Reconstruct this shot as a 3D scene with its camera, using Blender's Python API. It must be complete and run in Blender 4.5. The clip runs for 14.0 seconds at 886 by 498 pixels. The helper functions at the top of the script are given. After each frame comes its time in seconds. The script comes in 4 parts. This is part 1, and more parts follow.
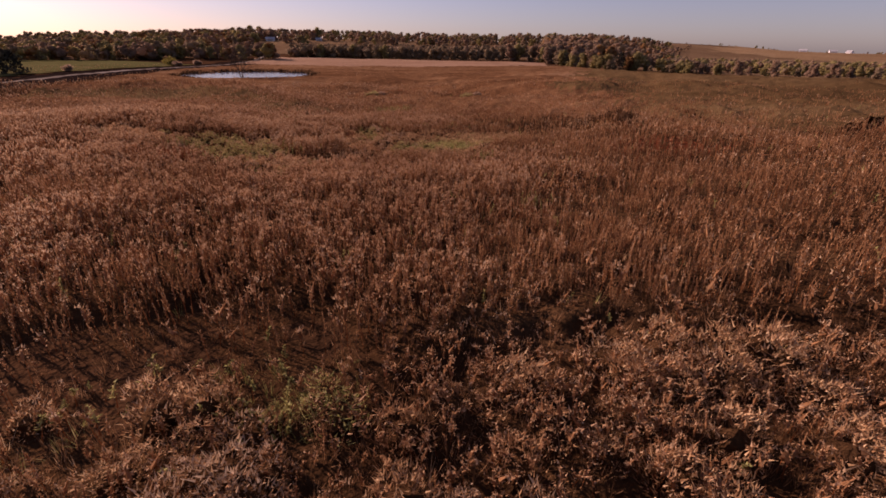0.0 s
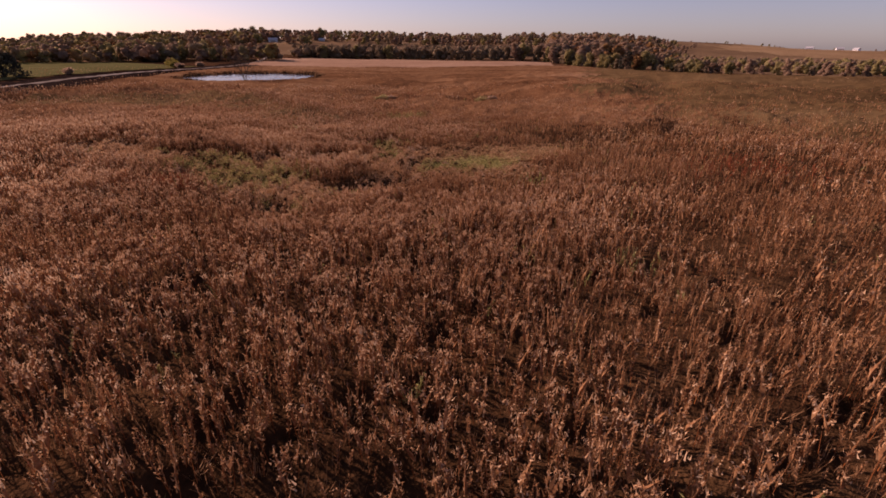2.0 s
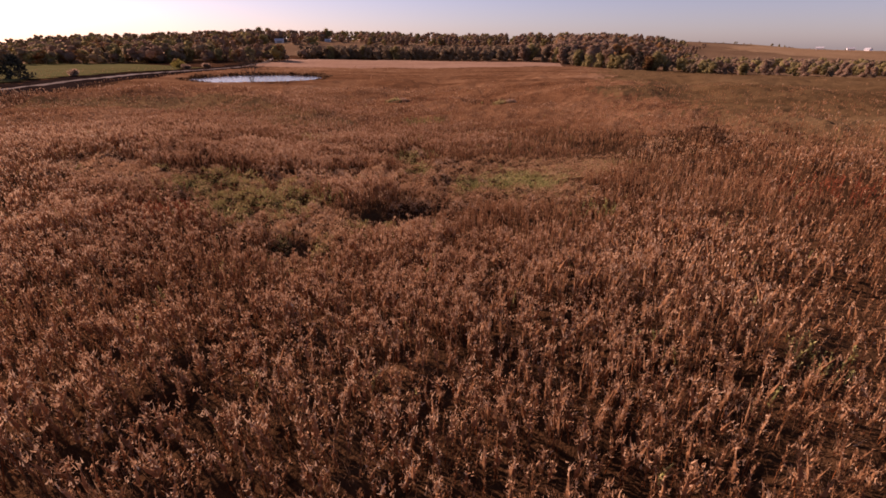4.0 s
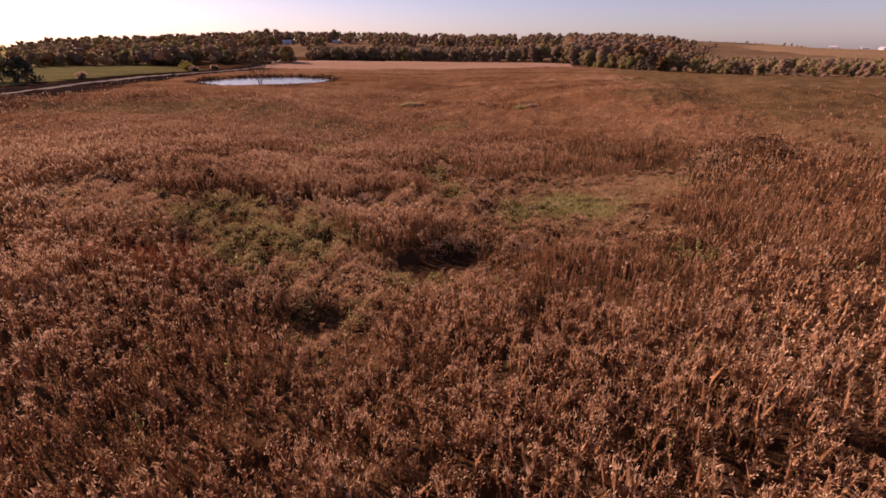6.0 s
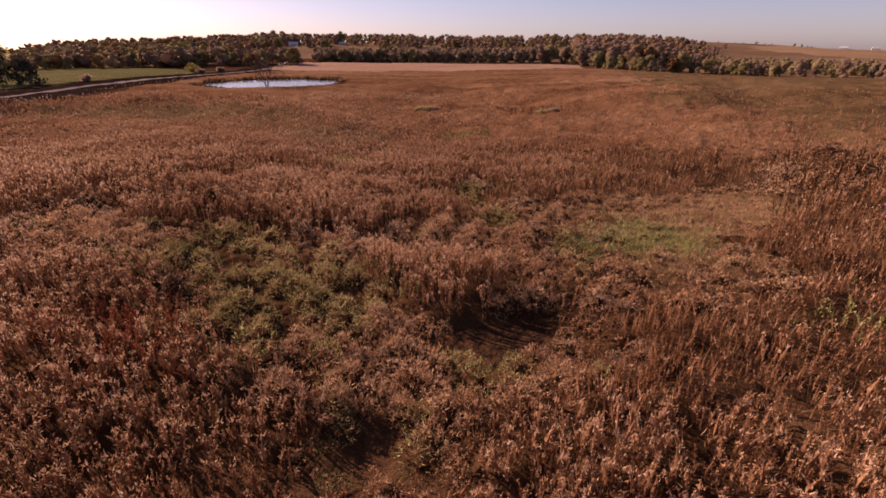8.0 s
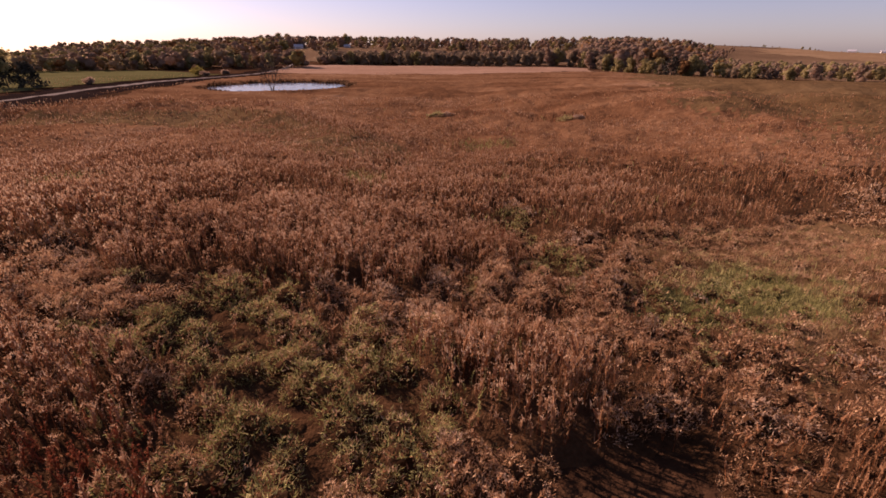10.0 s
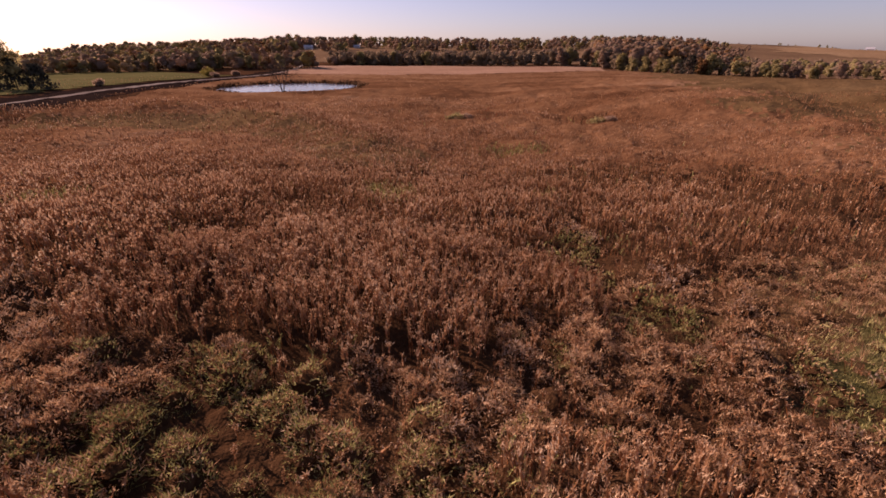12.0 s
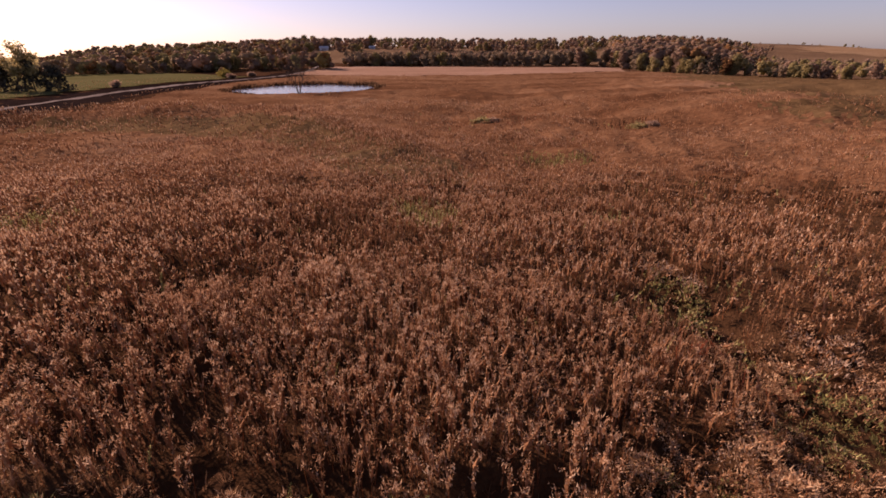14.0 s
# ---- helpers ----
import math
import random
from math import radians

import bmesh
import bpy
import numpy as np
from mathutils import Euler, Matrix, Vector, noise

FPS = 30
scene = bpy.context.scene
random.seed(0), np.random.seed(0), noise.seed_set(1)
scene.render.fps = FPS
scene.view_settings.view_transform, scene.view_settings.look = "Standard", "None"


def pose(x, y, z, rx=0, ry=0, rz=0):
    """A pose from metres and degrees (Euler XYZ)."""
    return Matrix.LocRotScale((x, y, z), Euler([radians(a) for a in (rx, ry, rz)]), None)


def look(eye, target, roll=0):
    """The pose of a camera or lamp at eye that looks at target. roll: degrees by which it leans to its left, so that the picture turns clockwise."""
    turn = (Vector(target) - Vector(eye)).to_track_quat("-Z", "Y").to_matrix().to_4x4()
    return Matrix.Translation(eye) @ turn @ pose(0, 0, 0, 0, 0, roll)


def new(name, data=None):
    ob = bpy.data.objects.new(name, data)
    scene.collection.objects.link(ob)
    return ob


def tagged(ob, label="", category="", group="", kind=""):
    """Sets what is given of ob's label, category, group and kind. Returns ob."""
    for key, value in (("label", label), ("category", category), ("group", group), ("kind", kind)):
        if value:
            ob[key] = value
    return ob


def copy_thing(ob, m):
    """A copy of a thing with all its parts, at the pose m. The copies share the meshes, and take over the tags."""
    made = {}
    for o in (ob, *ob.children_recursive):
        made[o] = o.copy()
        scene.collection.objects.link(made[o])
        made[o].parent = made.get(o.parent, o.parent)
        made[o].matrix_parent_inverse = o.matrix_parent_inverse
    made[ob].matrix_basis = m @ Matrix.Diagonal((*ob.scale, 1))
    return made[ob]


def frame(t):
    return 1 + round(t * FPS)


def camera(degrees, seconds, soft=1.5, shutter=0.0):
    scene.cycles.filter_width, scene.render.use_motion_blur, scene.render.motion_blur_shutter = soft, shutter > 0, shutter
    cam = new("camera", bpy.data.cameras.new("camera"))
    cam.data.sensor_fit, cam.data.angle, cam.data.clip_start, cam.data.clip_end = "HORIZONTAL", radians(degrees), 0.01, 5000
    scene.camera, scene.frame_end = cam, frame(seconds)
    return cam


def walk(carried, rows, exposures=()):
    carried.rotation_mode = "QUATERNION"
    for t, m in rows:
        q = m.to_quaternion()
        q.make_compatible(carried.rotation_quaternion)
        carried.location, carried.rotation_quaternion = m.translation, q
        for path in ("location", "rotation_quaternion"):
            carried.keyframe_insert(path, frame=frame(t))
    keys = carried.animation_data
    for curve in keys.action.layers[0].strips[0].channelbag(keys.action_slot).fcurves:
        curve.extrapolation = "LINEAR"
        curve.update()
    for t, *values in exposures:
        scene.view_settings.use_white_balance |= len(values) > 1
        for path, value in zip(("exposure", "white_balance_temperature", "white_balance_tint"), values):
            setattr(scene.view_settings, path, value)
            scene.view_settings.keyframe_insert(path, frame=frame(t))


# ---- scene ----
cam = camera(88.0, 14.0, soft=1.65)
PATH = [
    (0, 0.349, -0.141, 4.304, 9.60, -23.93, -0.71),
    (0.5, -0.227, 0.755, 4.465, 9.63, -23.98, -0.65),
    (1, -0.802, 1.639, 4.575, 9.68, -24.01, -0.57),
    (1.5, -1.387, 2.514, 4.606, 9.76, -24.00, -0.52),
    (2, -1.993, 3.398, 4.584, 9.84, -23.99, -0.40),
    (2.5, -2.607, 4.287, 4.540, 9.95, -23.98, -0.28),
    (3, -3.213, 5.162, 4.495, 10.11, -23.95, -0.29),
    (5.5, -5.783, 9.059, 4.817, 10.97, -23.90, -0.20),
    (6, -6.396, 9.974, 4.768, 11.20, -23.88, -0.12),
    (6.5, -7.001, 10.869, 4.721, 11.44, -23.85, -0.08),
    (7, -7.573, 11.716, 4.690, 11.59, -23.82, -0.03),
    (7.5, -8.118, 12.529, 4.677, 11.68, -23.77, -0.00),
    (8, -8.649, 13.330, 4.677, 11.79, -23.71, 0.00),
    (10.5, -11.648, 17.734, 4.714, 12.45, -23.39, 0.00),
    (11, -12.207, 18.564, 4.619, 12.72, -23.39, 0.10),
    (11.5, -12.769, 19.405, 4.508, 13.02, -23.40, 0.17),
    (12, -13.323, 20.260, 4.443, 13.26, -23.40, 0.23),
    (12.5, -13.878, 21.107, 4.431, 13.46, -23.39, 0.30),
    (13, -14.451, 21.952, 4.437, 13.82, -23.38, 0.35),
    (13.5, -15.043, 22.809, 4.420, 14.36, -23.37, 0.35),
    (14, -15.659, 23.670, 4.360, 14.87, -23.31, 0.39),
]
walk(cam, [(t, pose(x, y, z, 90 + pitch, roll, yaw)) for t, x, y, z, yaw, pitch, roll in PATH], exposures=[(0, 0.38, 6800, 50), (6, 0.8, 6800, 51), (14, 0.7, 6700, 49)])

# ---- world and sun ----
SUN_AZ, SUN_EL = 157.0, 26.0
world = bpy.data.worlds.new("world")
scene.world = world
world.use_nodes = True
sky = world.node_tree.nodes.new("ShaderNodeTexSky")
sky.sky_type, sky.sun_disc = "NISHITA", False
sky.sun_elevation, sky.sun_rotation = radians(SUN_EL), radians(90 - SUN_AZ)
sky.air_density, sky.dust_density, sky.ozone_density, sky.altitude = 0.9, 0.9, 2.2, 300
veil = world.node_tree.nodes.new("ShaderNodeMix")  # thin even haze over the clear sky
veil.data_type = "RGBA"
veil.inputs[0].default_value, veil.inputs[7].default_value = 0.1, (4.3, 4.7, 5.2, 1)
world.node_tree.links.new(sky.outputs[0], veil.inputs[6])
world.node_tree.links.new(veil.outputs[2], world.node_tree.nodes["Background"].inputs[0])
world.node_tree.nodes["Background"].inputs[1].default_value = 0.063
sun = new("sun", bpy.data.lights.new("sun", "SUN"))
sun.data.energy, sun.data.angle, sun.data.color = 5.0, radians(0.6), (1.0, 0.84, 0.63)
sun.matrix_world = look((0, 0, 60), (-math.cos(radians(SUN_AZ)) * math.cos(radians(SUN_EL)), -math.sin(radians(SUN_AZ)) * math.cos(radians(SUN_EL)), 60 - math.sin(radians(SUN_EL))))


# ---- materials ----
def shader(name, ramp, scale, fine=None, rough=0.85, through_light=0.0, island=0.0, bump=0.0, bump_scale=8.0, coords="Object", squash=None, contrast=1.0, gloss=0.0):
    """Colours along a ramp, chosen by broad noise in metres, with finer grain and an own shade for each loose piece."""
    m = bpy.data.materials.new(name)
    m.use_nodes = True
    n, link = m.node_tree.nodes, m.node_tree.links.new
    bsdf, out = n["Principled BSDF"], n["Material Output"]
    bsdf.inputs["Roughness"].default_value = rough
    bsdf.inputs["Specular IOR Level"].default_value = gloss
    tc = n.new("ShaderNodeNewGeometry") if coords == "World" else n.new("ShaderNodeTexCoord")
    place = tc.outputs["Position"] if coords == "World" else tc.outputs["Object"]
    if squash:
        turned = n.new("ShaderNodeMapping")
        turned.inputs["Rotation"].default_value, turned.inputs["Scale"].default_value = (0, 0, radians(-20)), squash
        link(place, turned.inputs["Vector"])
        place = turned.outputs["Vector"]
    broad = n.new("ShaderNodeTexNoise")
    broad.inputs["Scale"].default_value, broad.inputs["Detail"].default_value, broad.inputs["Roughness"].default_value = scale, 5.0, 0.6
    link(place, broad.inputs["Vector"])
    patch = n.new("ShaderNodeTexNoise")
    patch.inputs["Scale"].default_value, patch.inputs["Detail"].default_value = scale * 0.22, 2.0
    link(place, patch.inputs["Vector"])
    both = n.new("ShaderNodeMix")
    both.inputs[0].default_value = 0.45
    link(broad.outputs["Fac"], both.inputs[2])
    link(patch.outputs["Fac"], both.inputs[3])
    value = both.outputs[0]
    grain = n.new("ShaderNodeTexNoise")
    grain.inputs["Scale"].default_value, grain.inputs["Detail"].default_value = fine or scale * 14, 3.0
    link(place, grain.inputs["Vector"])
    mixed = n.new("ShaderNodeMath")
    mixed.operation, mixed.inputs[1].default_value = "MULTIPLY_ADD", 0.35
    link(grain.outputs["Fac"], mixed.inputs[0])
    shift = n.new("ShaderNodeMath")
    shift.operation, shift.inputs[1].default_value = "SUBTRACT", 0.175
    link(value, shift.inputs[0])
    link(shift.outputs[0], mixed.inputs[2])
    value = mixed.outputs[0]
    if island:
        geo = n.new("ShaderNodeNewGeometry")
        own = n.new("ShaderNodeMath")
        own.operation, own.inputs[1].default_value = "MULTIPLY_ADD", island
        centred = n.new("ShaderNodeMath")
        centred.operation, centred.inputs[1].default_value = "SUBTRACT", island / 2
        link(value, centred.inputs[0])
        link(geo.outputs["Random Per Island"], own.inputs[0])
        link(centred.outputs[0], own.inputs[2])
        value = own.outputs[0]
    colours = n.new("ShaderNodeValToRGB")
    ramp_el = colours.color_ramp.elements
    lo, hi = 0.5 - 0.22 / contrast, 0.5 + 0.22 / contrast
    while len(ramp_el) < len(ramp):
        ramp_el.new(0.5)
    for i, c in enumerate(ramp):
        ramp_el[i].position = lo + (hi - lo) * i / max(1, len(ramp) - 1)
        ramp_el[i].color = (*c, 1)
    link(value, colours.inputs["Fac"])
    link(colours.outputs["Color"], bsdf.inputs["Base Color"])
    if bump:
        b = n.new("ShaderNodeBump")
        b.inputs["Strength"].default_value, b.inputs["Distance"].default_value = bump, 1.0 / bump_scale
        rough_noise = n.new("ShaderNodeTexNoise")
        rough_noise.inputs["Scale"].default_value, rough_noise.inputs["Detail"].default_value = bump_scale, 4.0
        link(place, rough_noise.inputs["Vector"])
        link(rough_noise.outputs["Fac"], b.inputs["Height"])
        link(b.outputs["Normal"], bsdf.inputs["Normal"])
    if through_light:
        leaf, mix = n.new("ShaderNodeBsdfTranslucent"), n.new("ShaderNodeMixShader")
        mix.inputs[0].default_value = through_light
        link(colours.outputs["Color"], leaf.inputs["Color"])
        link(bsdf.outputs[0], mix.inputs[1])
        link(leaf.outputs[0], mix.inputs[2])
        link(mix.outputs[0], out.inputs["Surface"])
    return m


# dark litter, which also gives the cleared hollows the colour of shade
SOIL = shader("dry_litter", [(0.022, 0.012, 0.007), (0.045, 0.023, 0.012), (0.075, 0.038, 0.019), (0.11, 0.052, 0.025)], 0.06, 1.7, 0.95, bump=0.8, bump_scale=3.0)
STEM = shader("dry_stem", [(0.14, 0.0485, 0.0187), (0.267, 0.0893, 0.0304), (0.394, 0.146, 0.0434)], 0.12, 1.1, 0.8, 0.12, 0.3)
LEAF = shader("withered_leaf", [(0.0989, 0.0491, 0.0263), (0.199, 0.103, 0.05), (0.286, 0.158, 0.0775), (0.352, 0.216, 0.119)], 0.1, 0.9, 0.8, 0.32, 0.35)
PLUME = shader("seed_fluff", [(0.314, 0.164, 0.0837), (0.46, 0.265, 0.141), (0.576, 0.37, 0.215), (0.659, 0.476, 0.298)], 0.1, 0.8, 0.9, 0.32, 0.35)
RUST = shader("rusty_seed_head", [(0.222, 0.105, 0.0473), (0.35, 0.176, 0.0821), (0.455, 0.252, 0.124)], 0.1, 0.8, 0.9, 0.32, 0.35)
STRAW = shader("straw_grass", [(0.244, 0.128, 0.0661), (0.414, 0.235, 0.116), (0.562, 0.357, 0.19), (0.682, 0.485, 0.286)], 0.13, 1.2, 0.8, 0.32, 0.35)
GREEN = shader("green_grass", [(0.137, 0.129, 0.0428), (0.253, 0.238, 0.0791), (0.409, 0.367, 0.135), (0.628, 0.539, 0.238)], 0.25, 2.0, 0.8, 0.32, 0.35)
BARK = shader("bark", [(0.05, 0.038, 0.03), (0.11, 0.085, 0.065)], 0.8, 6.0, 0.9, bump=0.5, bump_scale=12)


# ---- land ----
def along(x, y):
    return -0.259 * x + 0.966 * y, 0.966 * x + 0.259 * y
FALL = [(-200, -3), (-30, -0.6), (0, -0.35), (10, -0.35), (20, -1.25), (30, -2.15), (40, -2.95), (60, -3.6), (80, -4.3), (125, -5.4), (185, -5.9), (260, -6.9), (370, -7.4), (440, -5.3), (520, 0.2), (600, 4.6), (720, 7.0), (900, 7.6), (1300, 8.0), (9000, 12.0)]
def hump(x, y, cx, cy, rx, ry=None):
    ry = ry or rx
    return np.exp(-((x - cx) / rx) ** 2 - ((y - cy) / ry) ** 2)
def segment(x, y, x0, y0, x1, y1):
    t = np.clip(((x - x0) * (x1 - x0) + (y - y0) * (y1 - y0)) / ((x1 - x0) ** 2 + (y1 - y0) ** 2), 0, 1)
    return np.hypot(x - x0 - t * (x1 - x0), y - y0 - t * (y1 - y0))


def bank(x, y, line, width):
    """A long low swell along a line."""
    d = np.full(np.shape(x), 1e6)
    for (x0, y0), (x1, y1) in zip(line, line[1:]):
        d = np.minimum(d, segment(x, y, x0, y0, x1, y1))
    return np.exp(-(d / width) ** 2)


CREST = [(-110, 62), (-82, 74), (-57, 77), (-39, 69), (-28, 60)]


def rise(v, a, b):
    s = np.clip((v - a) / (b - a), 0, 1)
    return s * s * (3 - 2 * s)
def land(x, y):
    x, y = np.asarray(x, float), np.asarray(y, float)
    u, v = along(x, y)
    d = np.array([k[0] for k in FALL]); h = np.array([k[1] for k in FALL])
    z = sum(np.interp(u + s * (3 + 0.12 * np.abs(u)), d, h) for s in np.linspace(-1, 1, 9)) / 9
    z = z + 2.6 * rise(v, 4, 45) * np.exp(-((u - 105) / 75) ** 2)
    z = z - 1.5 * rise(v, 70, 150) * rise(u, 60, 130) * (1 - rise(u, 330, 600))
    z = z + 1.35 * hump(x, y, -28, 32, 12, 14)
    z = z + 0.6 * hump(x, y, 6, 37, 9, 10) - 0.3 * hump(x, y, -9.3, 22.4, 2.0, 1.4)
    z = z + 1.6 * hump(x, y, -390, 500, 150) + 2.0 * hump(x, y, -250, 590, 130) + 5.5 * hump(x, y, 45, 450, 60) + 1.3 * bank(x, y, CREST, 3.6) * rise(-x, 24, 44)
    z = z - 0.5 * bank(x, y, [(3, 39), (12, 54), (17, 72), (25, 118)], 4.5) + 0.5 * bank(x, y, [(6, 48), (10, 62), (14, 100)], 7.0) + 0.7 * bank(x, y, [(-16, 103), (0, 92), (9, 80)], 5.0)
    ahead = v / np.maximum(u, 1)
    z = z + 2.8 * rise(u, 520, 640) * (1 - rise(ahead, 0.5, 0.7)) * rise(ahead, -0.45, -0.25) + 4.0 * hump(x, y, 68, 618, 90, 140)
    z = z + (6 - 8 * rise(ahead, 0.66, 0.92)) * rise(u, 550, 800) * rise(ahead, 0.45, 0.6)
    z = z - 6 * rise(-v / np.maximum(u, 1), 0.66, 0.85) * rise(u, 300, 420)
    z = z - 9 * rise(-v, 150, 700) * rise(u, 400, 800) - 3.0 * rise(v, 150, 600) * rise(u, 300, 800) - 0.012 * np.clip(v - 500, 0, None) - 0.004 * np.clip(-v - 500, 0, None)
    return z


def ripple(x, y, size, seed):
    """Smooth irregular waves of about that size, from -1 to 1."""
    rng = np.random.RandomState(seed)
    total = 0
    for i in range(7):
        a, p, k = rng.uniform(0, 2 * math.pi), rng.uniform(0, 2 * math.pi), rng.uniform(0.6, 1.7) * 2 * math.pi / size
        total = total + np.sin(k * (x * math.cos(a) + y * math.sin(a)) + p + 1.3 * np.sin(0.37 * k * (y * math.cos(a) - x * math.sin(a))))
    return total / 4.2


POND_Z, POND = -5.6, (-92.0, 153.0)


def pond_shape(x, y):
    """Under 1 within the pond's shore."""
    a = radians(120)
    p, q = (x - POND[0]) * math.cos(a) + (y - POND[1]) * math.sin(a), -(x - POND[0]) * math.sin(a) + (y - POND[1]) * math.cos(a)
    return np.sqrt((p / 17.5) ** 2 + (q / 19.5) ** 2) + 0.08 * ripple(x, y, 24, 5)


def ground(x, y):
    x, y = np.asarray(x, float), np.asarray(y, float)
    z = land(x, y)
    far = np.hypot(x + 8, y - 14)
    rough = np.clip(far / 60, 0, 1) * (1 - 0.8 * rise(far, 110, 200)) * (1 - rise(far, 250, 500))
    z = z + 0.05 * ripple(x, y, 3.1, 1) + 0.12 * ripple(x, y, 11, 2) + 0.5 * ripple(x, y, 42, 3) * rough + 0.22 * ripple(x, y, 17, 4) * rough
    s = pond_shape(x, y)
    near_pond = 1 - rise(s, 1.25, 2.3)
    z = z * (1 - near_pond) + (POND_Z + 0.3) * near_pond
    return z - 1.3 * (1 - rise(s, 0.75, 1.2))


def build_mesh(name, verts, faces, mats, index=None, smooth=False):
    me = bpy.data.meshes.new(name)
    verts, faces = np.asarray(verts, np.float32), np.asarray(faces, np.int32)
    k = faces.shape[1]
    me.vertices.add(len(verts))
    me.vertices.foreach_set("co", verts.ravel())
    me.loops.add(faces.size)
    me.loops.foreach_set("vertex_index", faces.ravel())
    me.polygons.add(len(faces))
    me.polygons.foreach_set("loop_start", np.arange(len(faces), dtype=np.int32) * k)
    me.polygons.foreach_set("loop_total", np.full(len(faces), k, np.int32))
    if index is not None:
        me.polygons.foreach_set("material_index", np.asarray(index, np.int32))
    me.polygons.foreach_set("use_smooth", np.full(len(faces), smooth))
    for m in mats:
        me.materials.append(m)
    me.update()
    me.validate()
    return me


def grid_faces(nu, nv):
    i, j = np.meshgrid(np.arange(nu - 1), np.arange(nv - 1), indexing="ij")
    a = (i * nv + j).ravel()
    return np.stack([a, a + nv, a + nv + 1, a + 1], 1)


def stretch(n, reach, near):
    s = np.linspace(-1, 1, n)
    k = math.asinh(reach / near)
    return near * np.sinh(s * k)


gx, gy = np.meshgrid(stretch(240, 4200, 40) - 12, stretch(240, 4200, 40) + 60, indexing="ij")
gx, gy = gx.ravel(), gy.ravel()
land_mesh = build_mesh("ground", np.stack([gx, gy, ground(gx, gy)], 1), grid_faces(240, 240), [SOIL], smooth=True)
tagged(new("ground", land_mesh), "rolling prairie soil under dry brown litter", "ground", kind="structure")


def inside(outline, x, y):
    """Whether the places lie inside the outline."""
    within = np.zeros(np.shape(x), bool)
    for (x0, y0), (x1, y1) in zip(outline, outline[1:] + outline[:1]):
        if y0 != y1:
            within ^= ((y0 > y) != (y1 > y)) & (x < (x1 - x0) * (y - y0) / (y1 - y0) + x0)
    return within


def sheet(name, outline, step, lift, mat, label, category):
    """A field laid on the land inside an outline given in metres."""
    xs, ys = [p[0] for p in outline], [p[1] for p in outline]
    px, py = np.meshgrid(np.arange(min(xs), max(xs) + step, step), np.arange(min(ys), max(ys) + step, step), indexing="ij")
    shape = px.shape
    wx, wy = px + 0.5 * step * ripple(px, py, 30, 9), py
    f = grid_faces(*shape)
    f = f[inside(outline, wx, wy).ravel()[f].all(1)]
    used = np.unique(f)
    back = np.zeros(shape[0] * shape[1], int)
    back[used] = np.arange(len(used))
    vx, vy = px.ravel()[used], py.ravel()[used]
    return tagged(new(name, build_mesh(name, np.stack([vx, vy, ground(vx, vy) + lift], 1), back[f], [mat], smooth=True)), label, category, kind="structure")


def ribbon(name, points, width, lift, mat, label, category):
    """A track laid on the land along points in metres."""
    p = np.array(points, float)
    s = np.concatenate([[0], np.cumsum(np.hypot(*np.diff(p, axis=0).T))])
    t = np.linspace(0, s[-1], int(s[-1] / 3) + 2)
    x, y = np.interp(t, s, p[:, 0]), np.interp(t, s, p[:, 1])
    soft = np.ones(13) / 13
    x = np.convolve(np.pad(x, 6, mode="edge"), soft, "valid")
    y = np.convolve(np.pad(y, 6, mode="edge"), soft, "valid")
    dx, dy = np.gradient(x), np.gradient(y)
    l = np.hypot(dx, dy)
    across = np.linspace(-0.5, 0.5, 5)
    w = width * (1 + 0.12 * np.sin(t / 7.0))
    vx = x[:, None] - (dy / l)[:, None] * across * w[:, None]
    vy = y[:, None] + (dx / l)[:, None] * across * w[:, None]
    vz = ground(vx, vy) + lift - 0.12 * (np.abs(across) * 2) ** 2
    v = np.stack([vx.ravel(), vy.ravel(), vz.ravel()], 1)
    return tagged(new(name, build_mesh(name, v, grid_faces(len(t), 5), [mat], smooth=True)), label, category, kind="structure")


GRAVEL = shader("pale_gravel", [(0.132, 0.108, 0.09), (0.204, 0.168, 0.138), (0.252, 0.216, 0.186)], 0.2, 3.0, 0.95, bump=0.4)
PASTURE = shader("mown_pasture", [(0.065, 0.06, 0.022), (0.095, 0.088, 0.034), (0.125, 0.112, 0.048)], 0.05, 1.0, 0.95, bump=0.2, bump_scale=2)
STUBBLE = shader("crop_stubble", [(0.2, 0.115, 0.07), (0.28, 0.17, 0.108), (0.34, 0.225, 0.15)], 0.03, 0.8, 0.9, bump=0.6, bump_scale=2)
CROP = shader("ripe_crop", [(0.158, 0.0936, 0.0468), (0.238, 0.151, 0.0792), (0.288, 0.202, 0.115)], 0.01, 0.3, 0.9, bump=0.6, bump_scale=1)
ROAD = [(-80, 30), (-104, 65), (-121.5, 90), (-133, 117), (-155, 178), (-160, 245), (-186, 318), (-206, 364), (-231, 419), (-262, 480), (-310, 600)]
# rough verge grass, darkened to carry the shade of the sunken ditches
VERGE = shader("shaded_verge_grass", [(0.0084, 0.00543, 0.00514), (0.0169, 0.0109, 0.00918), (0.0274, 0.0176, 0.0138)], 0.08, 1.5, 0.95, bump=0.8, bump_scale=2)
ribbon("verge", ROAD[:7], 27.0, 0.15, VERGE, "rough grass ditches along the gravel road, coloured dark for their shade", "verge")
ribbon("road", ROAD, 3.2, 0.3, GRAVEL, "pale gravel farm road running along the field", "road")
HILLSIDE = shader("dry_hillside", [(0.1, 0.062, 0.034), (0.16, 0.1, 0.055), (0.22, 0.145, 0.082)], 0.02, 0.5, 0.95, bump=0.6, bump_scale=1)
